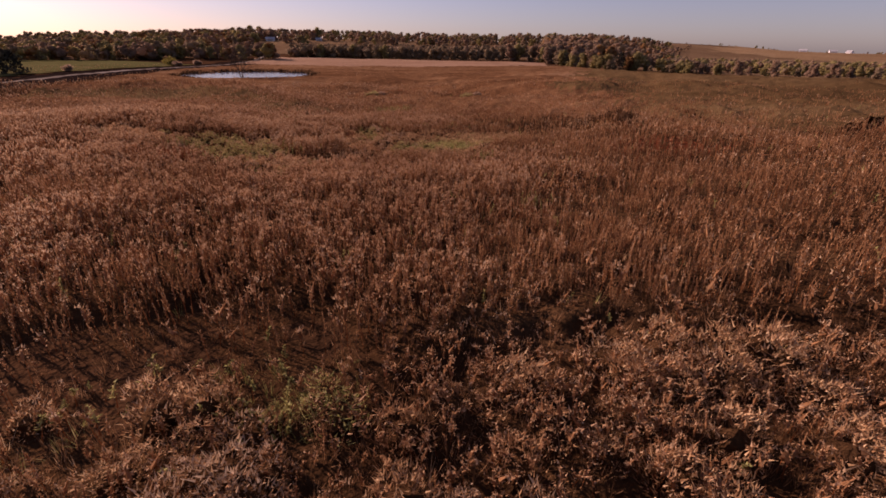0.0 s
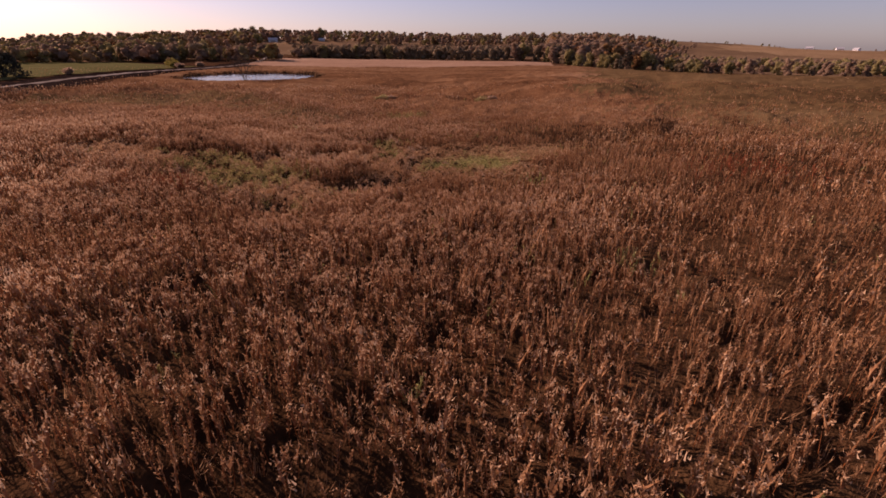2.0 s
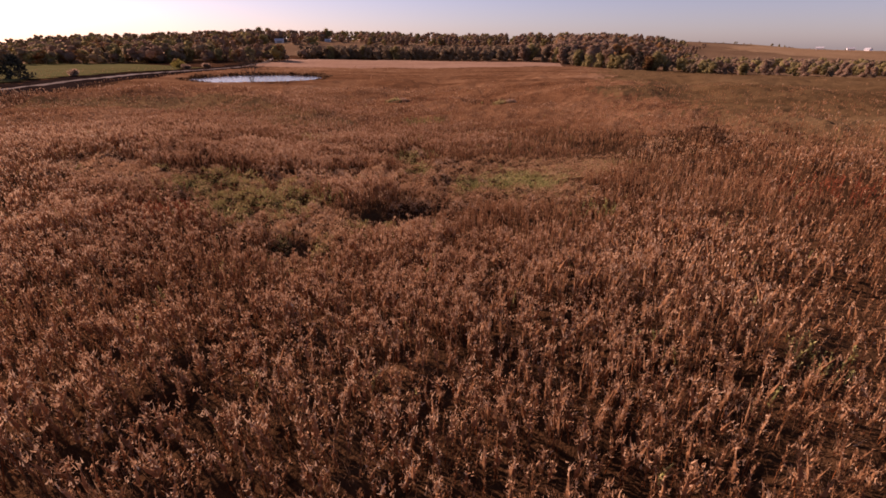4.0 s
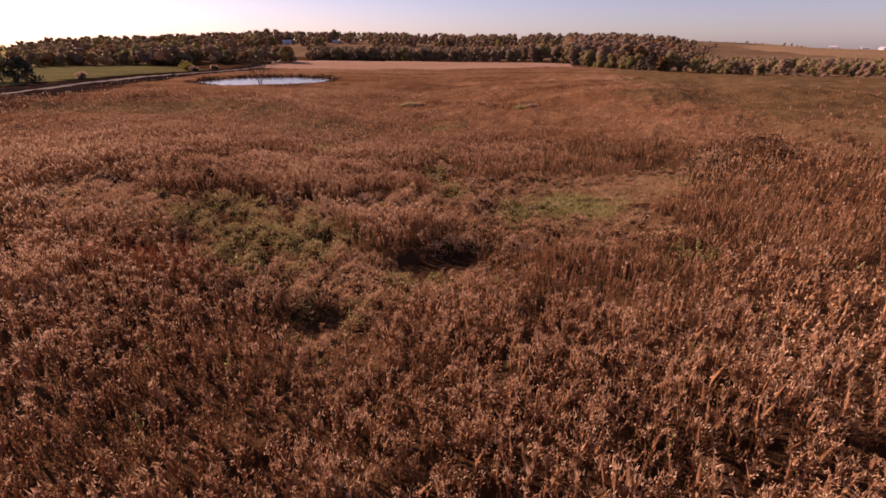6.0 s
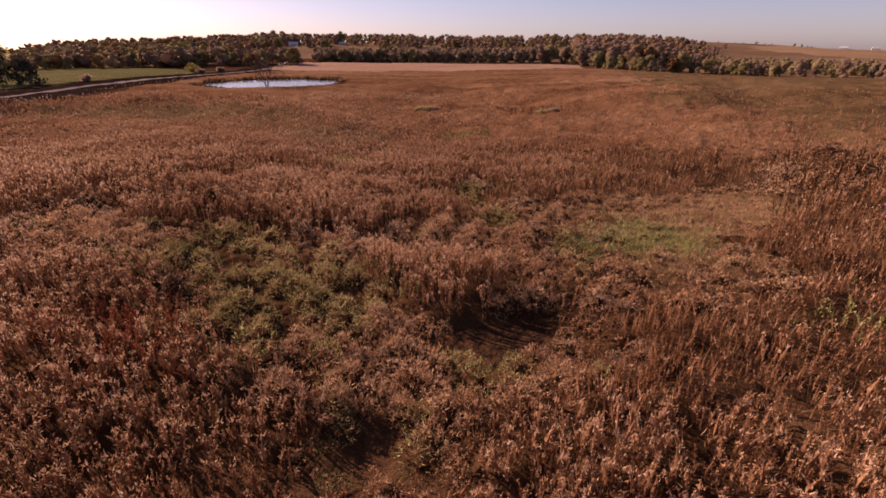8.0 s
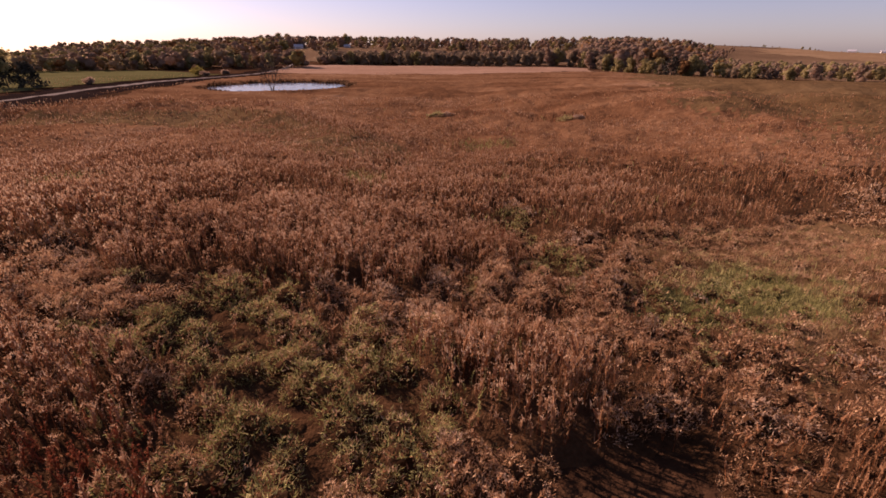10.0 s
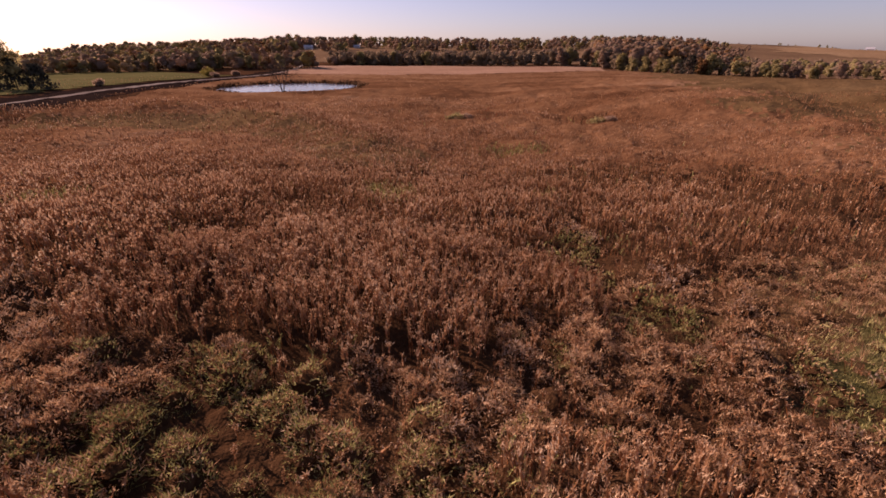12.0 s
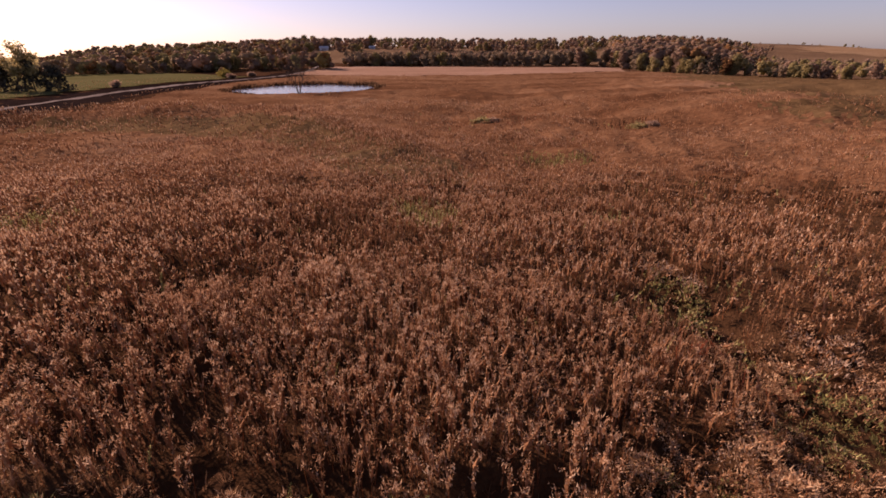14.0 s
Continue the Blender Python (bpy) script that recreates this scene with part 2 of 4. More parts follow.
sheet("hillside", [(-470, 190), (-340, 232), (-262, 262), (-214, 372), (-196, 386), (14, 388), (75, 300), (130, 235), (260, 240), (520, 420), (420, 760), (-120, 920), (-600, 660)], 14.0, 0.3, HILLSIDE, "dry grassy slopes below the woods", "slope")
sheet("pasture", [(-136, 88), (-146, 118), (-166, 180), (-172, 240), (-240, 275), (-330, 260), (-330, 120), (-220, 60)], 5.0, 0.25, PASTURE, "green mown pasture beyond the gravel road", "field")
sheet("stubble_field", [(-168, 258), (-186, 310), (-196, 370), (-100, 381), (14, 382), (22, 335), (-60, 256), (-120, 246)], 6.0, 0.3, STUBBLE, "pale pinkish crop stubble in front of the woods", "field")
sheet("crop_field", [(190, 620), (330, 480), (620, 620), (900, 1300), (500, 1300)], 20.0, 0.6, CROP, "ripe tan crop field on a far slope", "field")

# ---- pond ----
WATER = bpy.data.materials.new("pond_water")
WATER.use_nodes = True
wn, wl = WATER.node_tree.nodes, WATER.node_tree.links.new
wb = wn["Principled BSDF"]
wb.inputs["Base Color"].default_value, wb.inputs["Roughness"].default_value, wb.inputs["IOR"].default_value = (0.1, 0.105, 0.12, 1), 0.12, 1.33
wtc, wnoise, wbump = wn.new("ShaderNodeTexCoord"), wn.new("ShaderNodeTexNoise"), wn.new("ShaderNodeBump")
wnoise.inputs["Scale"].default_value, wnoise.inputs["Detail"].default_value = 0.9, 4
wbump.inputs["Strength"].default_value, wbump.inputs["Distance"].default_value = 0.35, 0.06
wl(wtc.outputs["Object"], wnoise.inputs["Vector"])
wl(wnoise.outputs["Fac"], wbump.inputs["Height"])
wl(wbump.outputs["Normal"], wb.inputs["Normal"])
px, py = np.meshgrid(np.linspace(-34, 34, 60) + POND[0], np.linspace(-34, 34, 60) + POND[1], indexing="ij")
pf = grid_faces(60, 60)
pf = pf[(pond_shape(px, py).ravel()[pf] < 1.12).all(1)]
tagged(new("water", build_mesh("water", np.stack([px.ravel(), py.ravel(), np.full(px.size, POND_Z)], 1), pf, [WATER], smooth=True)), "still farm pond reflecting pale sky among dry grass", "pond", kind="structure")

# ---- where the prairie is tall, short or green ----
SHORT = [(-10.4, 20.2, -8.0, 22.0, 1.5), (-25.5, 25.6, -17, 24.4, 2.0), (-17, 24.4, -12.5, 26.4, 2.5), (-15, 22.3, -11.5, 21, 2.2), (-10.6, 17.6, -9.6, 21.5, 1.2), (-9.6, 21.5, -8.6, 22.8, 1.3),
         (-11, 28.5, -4.5, 29.5, 3.2), (-8, 25, -3, 28, 2.2), (-4.5, 31.5, 2.5, 38.2, 3.0), (2.5, 38.2, 9.8, 44.8, 2.3), (-10.4, 31, -12.4, 39.5, 0.75), (-9, 33.5, -4, 35, 2.0)]
GREENS = [(-22.0, 44.0, 1.5), (-17.4, 60.2, 2.4), (-13.4, 44.4, 0.9), (1.0, 14.2, 0.5), (-15.0, 22.7, 2.4), (-18.9, 25.0, 1.8), (-4.4, 30.6, 1.9), (-10.3, 31.2, 1.0), (-9.4, 20.9, 0.9), (-12.0, 36.5, 1.3), (-21.3, 42, 1.4), (-16, 60, 2.2), (-26.2, 84, 1.6), (-2.6, 4.4, 0.9), (-4.9, 4.1, 0.7), (-13.4, 23.2, 1.2), (-7.2, 28.8, 1.2), (-35, 35.5, 1.5), (-11, 18.2, 0.8), (-1.5, 24, 0.8)]
# growth thinned to dark litter here, standing in for shade between plants
SHADE_HOLLOWS = [(-17.9, 28.2, 0.45), (-16.1, 28.1, 0.45), (-14.9, 27.9, 0.4), (-18.1, 27.0, 0.5), (-15.8, 23.1, 0.5), (-15.0, 22.9, 0.35), (-19.2, 25.1, 0.4), (-16.9, 24.1, 0.4), (-21.5, 26.2, 0.5), (-25.6, 27.2, 0.7), (-9.3, 22.4, 1.25), (-10.9, 18.4, 0.6), (-8.6, 23.2, 0.8), (0.0, 4.1, 0.35), (-2.7, 4.3, 0.3), (-4.2, 5.9, 1.1), (-2.7, 5.9, 0.9), (-7.0, 4.4, 1.1), (-5.4, 4.6, 1.4), (-4.6, 3.4, 1.0), (0.8, 3.6, 0.4), (-11.5, 33.0, 0.6), (-20.5, 26.3, 0.7), (-15.3, 28.8, 0.3), (-21.3, 28.2, 0.6), (-20.2, 27.6, 0.45), (1.9, 3.7, 0.4), (3.4, 4.2, 0.4), (-5.6, 6.2, 0.6), (-6.6, 5.2, 0.6), (-9.0, 23.9, 0.5), (-13.9, 21.2, 0.5), (-17.3, 26.2, 0.5), (-19.0, 27.2, 0.6), (-8.2, 29.5, 0.4), (-11.3, 35.2, 0.7), (-12.3, 40.0, 0.6), (-10.8, 34.0, 0.5), (9.8, 45.4, 1.0), (-3.6, 27.4, 0.4), (-24, 26.4, 0.6)]


PALE = [(-6.0, 12.0, 3.5), (-2.0, 16.0, 3.5), (-17.0, 43.5, 4.0), (-12.5, 41.5, 3.0), (-21, 47, 4.0), (-42, 41, 4.0), (-29.5, 32.5, 3.0), (-20, 30, 3.0)]


REDS = [(9.0, 27.3, 2.4), (-11.1, 32.4, 0.5), (-17.6, 20.4, 1.1), (-15.8, 19.6, 0.9), (-12.2, 33.6, 0.5), (-24.0, 88.0, 6.0), (-9.0, 30.2, 0.6)]


BRUSH_LINE = [(1.6, 33.2), (3.6, 36.2), (5.8, 39.2), (8.8, 42.2)]
FAR_BRUSH = [(-11.0, 76.5), (-7.0, 81.5)]


def shortness(x, y):
    """1 where only low tussocks grow, 0 in the tall stand."""
    d = np.full(np.shape(x), 99.0)
    for x0, y0, x1, y1, r in SHORT:
        d = np.minimum(d, segment(x, y, x0, y0, x1, y1) - r)
    d = np.maximum(d, 1.6 - np.hypot((x + 11.8) / 1.5, y - 24.9))
    d = d + 0.7 * ripple(x, y, 4.0, 11) + 0.35 * ripple(x, y, 1.3, 13)
    return 1 - rise(d, -0.5, 0.5)


def greenness(x, y):
    g = sum(np.exp(-((x - cx) ** 2 + (y - cy) ** 2) / r ** 2) for cx, cy, r in GREENS)
    return np.clip(1.3 * g + 0.25 * ripple(x, y, 3, 14) - 0.1, 0, 1)


def shade_hollow(x, y):
    return np.clip(sum(np.exp(-((x - cx) ** 2 + (y - cy) ** 2) / r ** 2) for cx, cy, r in SHADE_HOLLOWS), 0, 1)


SHADE_PITS = [(-9.3, 22.3, 1.15), (-8.4, 22.9, 0.7), (9.8, 45.4, 0.8), (-10.9, 18.4, 0.45), (-19.6, 27.4, 0.5)]


def shade_pit(x, y):
    """Near 1 where growth is cleared, so that dark litter stands in for deep shade."""
    return sum(np.exp(-(((x - cx) ** 2 + (y - cy) ** 2) / r ** 2) ** 2) for cx, cy, r in SHADE_PITS)


def mounds(x, y, cell, seed, low=0.15, high=0.6):
    """Heights of rounded tussock mounds, one to each jittered cell."""
    x, y = x + 0.22 * cell * ripple(x, y, 2.1 * cell, seed) + 0.1 * cell * ripple(x, y, 0.7 * cell, seed + 1), y + 0.22 * cell * ripple(x, y, 2.3 * cell, seed + 2)
    table = np.random.RandomState(seed).uniform(size=(64, 64, 4))
    ci, cj = np.floor(x / cell).astype(int), np.floor(y / cell).astype(int)
    best = np.zeros(np.shape(x))
    for di in (-1, 0, 1):
        for dj in (-1, 0, 1):
            q = table[(ci + di) % 64, (cj + dj) % 64]
            cx, cy = (ci + di + q[..., 0]) * cell, (cj + dj + q[..., 1]) * cell
            r = cell * (0.42 + 0.35 * q[..., 2])
            d = np.hypot(x - cx, y - cy) / r
            best = np.maximum(best, (low + (high - low) * q[..., 3]) * np.sqrt(np.clip(1 - d * d, 0, 1)))
    return best


def mat_height(x, y):
    """How thick the matted growth lies under the single plants."""
    s, g = shortness(x, y), greenness(x, y)
    tall = 0.16 + 0.4 * mounds(x, y, 0.75, 43, 0.1, 0.8)
    low = (1 - 0.3 * g) * 0.3 * mounds(x, y, 0.85, 41, 0.2, 0.72) + 0.14 * mounds(x, y, 0.3, 44, 0.1, 1.0) + 0.03
    thick = ((1 - s) * tall + s * low) * (1 - 0.95 * shade_hollow(x, y))
    return thick * (0.65 + 0.35 * rise(along(x, y)[0], 4.5, 6.5)) - 0.03


# ---- plants, each a small tuft of leaf blades ----
def tri_blade(rng, base, tip, width):
    side = np.cross(np.array(tip) - base, rng.normal(size=3))
    side = side / (np.linalg.norm(side) + 1e-9) * width / 2
    return [base - side, base + side, np.array(tip)]


def goldenrod(seed, leaves, fluff, column=False):
    """A tall dry stalk, about 1 m high: a narrow rusty column of seed, or an open pale head of nodding plumes."""
    rng = np.random.RandomState(seed)
    v, f, m = [], [], []

    def add(tri, mat):
        f.append((len(v), len(v) + 1, len(v) + 2))
        v.extend(tri)
        m.append(mat)
    bend, nod = rng.normal(size=2) * 0.06, rng.uniform(0, 2 * math.pi)

    def axis(h):
        droop = 0.05 * max(0.0, h - 0.8) / 0.2
        return np.array([bend[0] * h * h + droop * math.cos(nod), bend[1] * h * h + droop * math.sin(nod), h])
    for k in range(2 if leaves else 1):
        a = rng.uniform(0, math.pi) + k * math.pi / 2
        w = np.array([math.cos(a), math.sin(a), 0]) * 0.008
        add([axis(0) - w, axis(0) + w, axis(0.9)], 0)
    for k in range(leaves):
        h = 0.12 + 0.6 * (k + rng.uniform()) / leaves
        a = rng.uniform(0, 2 * math.pi)
        d = np.array([math.cos(a), math.sin(a), 0])
        tip = axis(h) + d * rng.uniform(0.03, 0.07) + np.array([0, 0, rng.choice([-1, 1, 1]) * rng.uniform(0.06, 0.14)])
        add(tri_blade(rng, axis(h) + d * 0.008, tip, rng.uniform(0.016, 0.03) * (9 / max(leaves, 4)) ** 0.5), 1)
    low = rng.uniform(0.46, 0.56) if column else rng.uniform(0.56, 0.66)
    wide = rng.uniform(0.034, 0.045) if column else rng.uniform(0.042, 0.058)

    def girth(q):
        return wide * ((q / 0.25) ** 0.6 if q < 0.25 else ((1 - q) / 0.75) ** 0.8)
    belt = []
    for k in range(3):
        a = 2.1 * k + nod
        belt.append(axis(low + 0.3 * (1 - low)) + (0.34 if column else 0.6) * wide * np.array([math.cos(a), math.sin(a), 0]))
    for k in range(3):
        add([axis(low), belt[k], belt[(k + 1) % 3]], 3)
        add([belt[k], axis(0.98), belt[(k + 1) % 3]], 3)
    big = min((28 / fluff) ** 0.5, 2.6)
    arms = [(rng.uniform(0, 2 * math.pi), rng.uniform(0.05, 0.11), rng.uniform(0.02, 0.18)) for q in range(3)]
    for k in range(fluff):
        q = (k + rng.uniform()) / fluff
        a = rng.uniform(0, 2 * math.pi)
        d = np.array([math.cos(a), math.sin(a), 0])
        if column or k % 5 < 2:
            c = axis(low + (1 - low) * q) + d * girth(q) * rng.uniform(0.75, 1.05)
            way = d * 0.75 + np.array([0, 0, 1.0]) + rng.normal(size=3) * 0.3
        else:
            turn, reach, drop = arms[k % 3]
            side = np.array([math.cos(turn), math.sin(turn), 0])
            c = axis(low + 0.12) + side * reach * q + np.array([0, 0, (0.34 - drop) * q ** 0.7 - 0.05 * q * q]) + rng.normal(size=3) * 0.018
            way = side * 0.6 + np.array([0, 0, 0.8]) + rng.normal(size=3) * 0.55
        pale = (0.08 + 0.2 * q) if column else 0.38 + 0.55 * q
        way = way / np.linalg.norm(way) * rng.uniform(0.02, 0.034) * big ** 0.8
        add(tri_blade(rng, c - way * 0.7, c + way, rng.uniform(0.015, 0.024) * big), 2 if rng.uniform() < pale else 3)
    if not column:
        for k in range(6 if fluff > 20 else 2 if fluff > 5 else 1):
            c = axis(0.99) + rng.normal(size=3) * [0.03, 0.03, 0.02]
            way = np.array([0, 0, 0.03]) * big ** 0.8 + rng.normal(size=3) * 0.012
            add(tri_blade(rng, c - way, c + way, rng.uniform(0.014, 0.022) * big ** 1.2), 2)
    return np.array(v), np.array(f), np.array(m)


def tussock(seed, blades, spread, mat, fine=1.0):
    """Thin grass blades leaning out from one root, about 1 m long before scaling."""
    rng = np.random.RandomState(seed)
    v, f = [], []
    for k in range(blades):
        a, out = rng.uniform(0, 2 * math.pi), rng.uniform(0.1, 1.0) * spread
        d = np.array([math.cos(a), math.sin(a), 0])
        root = d * rng.uniform(0, 0.3)
        tip = root + d * out + np.array([0, 0, rng.uniform(0.45, 1.0)])
        side = np.array([-d[1], d[0], 0]) * rng.uniform(0.022, 0.04) * (10 / blades) ** 0.5 * fine
        f.append((len(v), len(v) + 1, len(v) + 2))
        v += [root - side, root + side, tip]
    return np.array(v), np.array(f), np.full(len(f), mat)


def leafy_clump(seed, pieces, mat, other):
    """A low bushy clump, 1 m wide and high before scaling: short upright leaves and seed tips over a lumpy dome."""
    rng = np.random.RandomState(seed)
    v = [np.array([0, 0, 0.42])]
    for r, h in ((0.22, 0.3), (0.34, -0.15)):
        for k in range(6):
            a = 2 * math.pi * (k + 0.5 * (h > 0)) / 6
            v.append(np.array([math.cos(a) * r * rng.uniform(0.7, 1.2), math.sin(a) * r * rng.uniform(0.7, 1.2), h * rng.uniform(0.8, 1.2)]))
    f = [(0, 1 + k, 1 + (k + 1) % 6) for k in range(6)]
    for k in range(6):
        a, c = 1 + k, 1 + (k + 1) % 6
        f += [(a, a + 6, c), (c, a + 6, c + 6)]
    # inner dome in the shade-darkened thatch
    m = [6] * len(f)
    wind, tops = rng.normal(size=2) * 0.1, rng.uniform(-0.32, 0.32, (6, 2))
    big = min((300 / pieces) ** 0.5, 1.9)
    for k in range(pieces):
        a, out = rng.uniform(0, 2 * math.pi), rng.uniform() ** 0.5
        d = np.array([math.cos(a), math.sin(a)])
        lump = np.exp(-((tops - d * out * 0.42) ** 2).sum(1) / 0.02).max()
        h = 0.5 * (1 - out ** 2.4) ** 0.6 + 0.32 * lump
        if out > 0.6:
            h *= rng.uniform(0.25, 1.0)
        root = np.array([*(d * out * 0.42 + wind * h), h - 0.04])
        tall = rng.uniform(0.05, 0.12) * big ** 0.6
        tip = root + np.array([*(d * out * 0.03 + rng.normal(size=2) * 0.04), tall])
        f.append((len(v), len(v) + 1, len(v) + 2))
        v += tri_blade(rng, root, tip, rng.uniform(0.02, 0.036) * big)
        pick = rng.uniform()
        m.append(mat if pick < 0.62 else other if pick < 0.87 else 1)
    return np.array(v), np.array(f), np.array(m)


class Growth:
    """Gathers copies of small plants into one joined mesh."""
    def __init__(self):
        self.v, self.f, self.m, self.count = [], [], [], 0

    def plant(self, shape, x, y, wide, tall, rng, lean=0.1, sink=0.02, lift=0.0):
        n = len(x)
        if n == 0:
            return
        v, f, m = shape
        a = rng.uniform(0, 2 * math.pi, n)
        c, s = np.cos(a)[:, None], np.sin(a)[:, None]
        z = v[None, :, 2] * tall[:, None]
        tilt, way = np.abs(rng.normal(size=n)) * lean, rng.uniform(0, 2 * math.pi, n)
        px = (v[None, :, 0] * c - v[None, :, 1] * s) * wide[:, None] + z * (tilt * np.cos(way))[:, None] + x[:, None]
        py = (v[None, :, 0] * s + v[None, :, 1] * c) * wide[:, None] + z * (tilt * np.sin(way))[:, None] + y[:, None]
        pz = z + (ground(x, y) + lift)[:, None] - sink
        self.v.append(np.stack([px, py, pz], 2).reshape(-1, 3))
        self.f.append((f[None] + (self.count + np.arange(n) * len(v))[:, None, None]).reshape(-1, 3))
        self.m.append(np.tile(m, n))
        self.count += n * len(v)

    def finish(self, name, mats, label, category, smooth=False):
        ob = new(name, build_mesh(name, np.concatenate(self.v), np.concatenate(self.f), mats, np.concatenate(self.m), smooth))
        return tagged(ob, label, category, kind="stuff")


WALK_LINE = (-1.0, 4.0, -17.2, 28.0)


def spots(rng, near, far, density):
    """Random places between two distances from the middle line of the field, ahead of its start."""
    x0, x1, y0, y1 = -19 - far, 2 + far, -2, 30 + far
    n = int(density * (x1 - x0) * (y1 - y0))
    x, y = rng.uniform(x0, x1, n), rng.uniform(y0, y1, n)
    d = segment(x, y, *WALK_LINE)
    az = np.degrees(np.arctan2(y + 1.5, x))
    keep = (d >= near) & (d < far) & (az > 49) & (az < 153) & (along(x, y)[0] > 1.5)
    return x[keep], y[keep]


# brown thatch, darkened to hold the shade under the plants in its colour
THATCH = shader("shaded_brown_thatch", [(0.0239, 0.0116, 0.00594), (0.0478, 0.024, 0.0112), (0.0797, 0.0418, 0.0195), (0.107, 0.0614, 0.0296)], 0.2, 9.0, 0.95, bump=1.0, bump_scale=16)
RED = shader("red_brown_leaf", [(0.17, 0.0495, 0.025), (0.281, 0.0855, 0.04), (0.374, 0.135, 0.06)], 0.4, 2.0, 0.85, 0.3, 0.35)
FUZZ = shader("pinkish_straw_tips", [(0.2, 0.125, 0.075), (0.34, 0.225, 0.14), (0.46, 0.32, 0.21), (0.55, 0.41, 0.28)], 0.3, 2.0, 0.85, 0.32, 0.35)
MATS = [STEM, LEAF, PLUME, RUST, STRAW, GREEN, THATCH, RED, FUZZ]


def flat_ground(x, y):
    """Near 1 on the level floor of the swale, where the grass lies low and straw-pale."""
    return np.clip(hump(x, y, -3.5, 31.5, 5.0, 5.5) + hump(x, y, 1.5, 36.5, 3.5), 0, 1)


def tall_stand(seed, near, far, density, leaves, fluff, spread=1.0, grow=1.0):
    rng = np.random.RandomState(seed)
    g = Growth()
    x, y = spots(rng, near, far, density)
    s, h = shortness(x, y), np.maximum(0.8 * shade_hollow(x, y), 1.3 * shade_pit(x, y))
    golden = np.clip(0.5 + 0.75 * ripple(x, y, 13, 21) + 0.022 * (along(x, y)[1] - 2) + 0.35 * rise(along(x, y)[1], 4, 12) + 0.35 * (1 - rise(along(x, y)[0], 14, 22)), 0.2, 0.95)
    golden = golden - 0.6 * hump(x, y, 1.0, 4.8, 5.0, 2.6)
    for px, py, pr in PALE:
        golden = golden - 0.65 * hump(x, y, px, py, pr)
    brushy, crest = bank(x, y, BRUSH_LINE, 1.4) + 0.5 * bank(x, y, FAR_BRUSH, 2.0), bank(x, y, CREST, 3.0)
    # paler heads along the crest: its lit top put into the colour
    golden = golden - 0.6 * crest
    small = (s > 0.5) & (brushy < 0.4)
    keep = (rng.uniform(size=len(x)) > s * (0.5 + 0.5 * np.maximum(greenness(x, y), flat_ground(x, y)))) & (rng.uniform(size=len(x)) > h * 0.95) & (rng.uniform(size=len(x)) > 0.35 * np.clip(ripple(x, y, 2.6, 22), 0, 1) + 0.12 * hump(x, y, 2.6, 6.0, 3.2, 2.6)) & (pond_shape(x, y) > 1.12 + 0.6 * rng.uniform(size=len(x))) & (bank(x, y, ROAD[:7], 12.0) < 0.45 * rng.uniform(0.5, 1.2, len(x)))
    x, y, golden, small, brushy, crest = x[keep], y[keep], golden[keep], small[keep], brushy[keep], crest[keep]
    height = (0.84 + 0.12 * ripple(x, y, 6, 23) + 0.5 * mounds(x, y, 1.7, 42)) * rng.uniform(0.72, 1.14, len(x))
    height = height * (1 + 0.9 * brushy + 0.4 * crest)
    height = height * (0.55 + 0.45 * rise(along(x, y)[0] + 0.4 * ripple(x, y, 3, 12) - 1.0 * hump(x, y, 1.8, 9.0, 2.8, 3.0), 5.6, 6.5))
    height = height * (1 + 0.35 * hump(x, y, -10.8, 24.3, 2.4, 1.3))
    bulge = 0.85 * mat_height(x, y) * small
    height = np.where(small, (0.5 - 0.2 * flat_ground(x, y)) * rng.uniform(0.7, 1.2, len(x)), height)
    kind = rng.uniform(size=len(x))
    rusty = (kind < golden) & ~small | small & (kind < 0.55)
    pick = rng.randint(0, 6, len(x))
    dusky = rng.uniform(size=len(x)) < 0.85 * brushy
    verdant = (rng.uniform(size=len(x)) < 0.8 * greenness(x, y)) & ~small & ~dusky
    red = rng.uniform(size=len(x)) < sum(0.85 * hump(x, y, *r) for r in REDS)
    for k in range(6):
        w = (pick == k) & red
        v, f, m = goldenrod(100 * seed + k + 50, leaves, fluff, True)
        g.plant((v, f, np.where(m > 1, 7, m)), x[w], y[w], spread * rng.uniform(0.9, 1.4, w.sum()), height[w] * grow * 0.9, rng, 0.1, 0.02, bulge[w])
        w = (pick == k) & dusky & ~red
        g.plant((v, f, np.where(m == 3, 6, np.where(m == 2, 1, m))), x[w], y[w], spread * rng.uniform(0.9, 1.5, w.sum()), height[w] * grow, rng, 0.08)
        w = (pick == k) & verdant & ~red
        g.plant((v, f, np.where(m > 1, 5, m)), x[w], y[w], spread * rng.uniform(1.0, 1.6, w.sum()), height[w] * grow * 0.8, rng, 0.1)
        for flag in (False, True):
            w = (pick == k) & (rusty == flag) & ~(red | dusky | verdant)
            g.plant(goldenrod(100 * seed + k + 50 * flag, leaves, fluff, flag), x[w], y[w], spread * rng.uniform(0.75, 1.25, w.sum()) * (0.85 if flag else 1.0), height[w] * grow * (0.9 if flag else 1.0), rng, 0.055, 0.02, bulge[w])
    return g


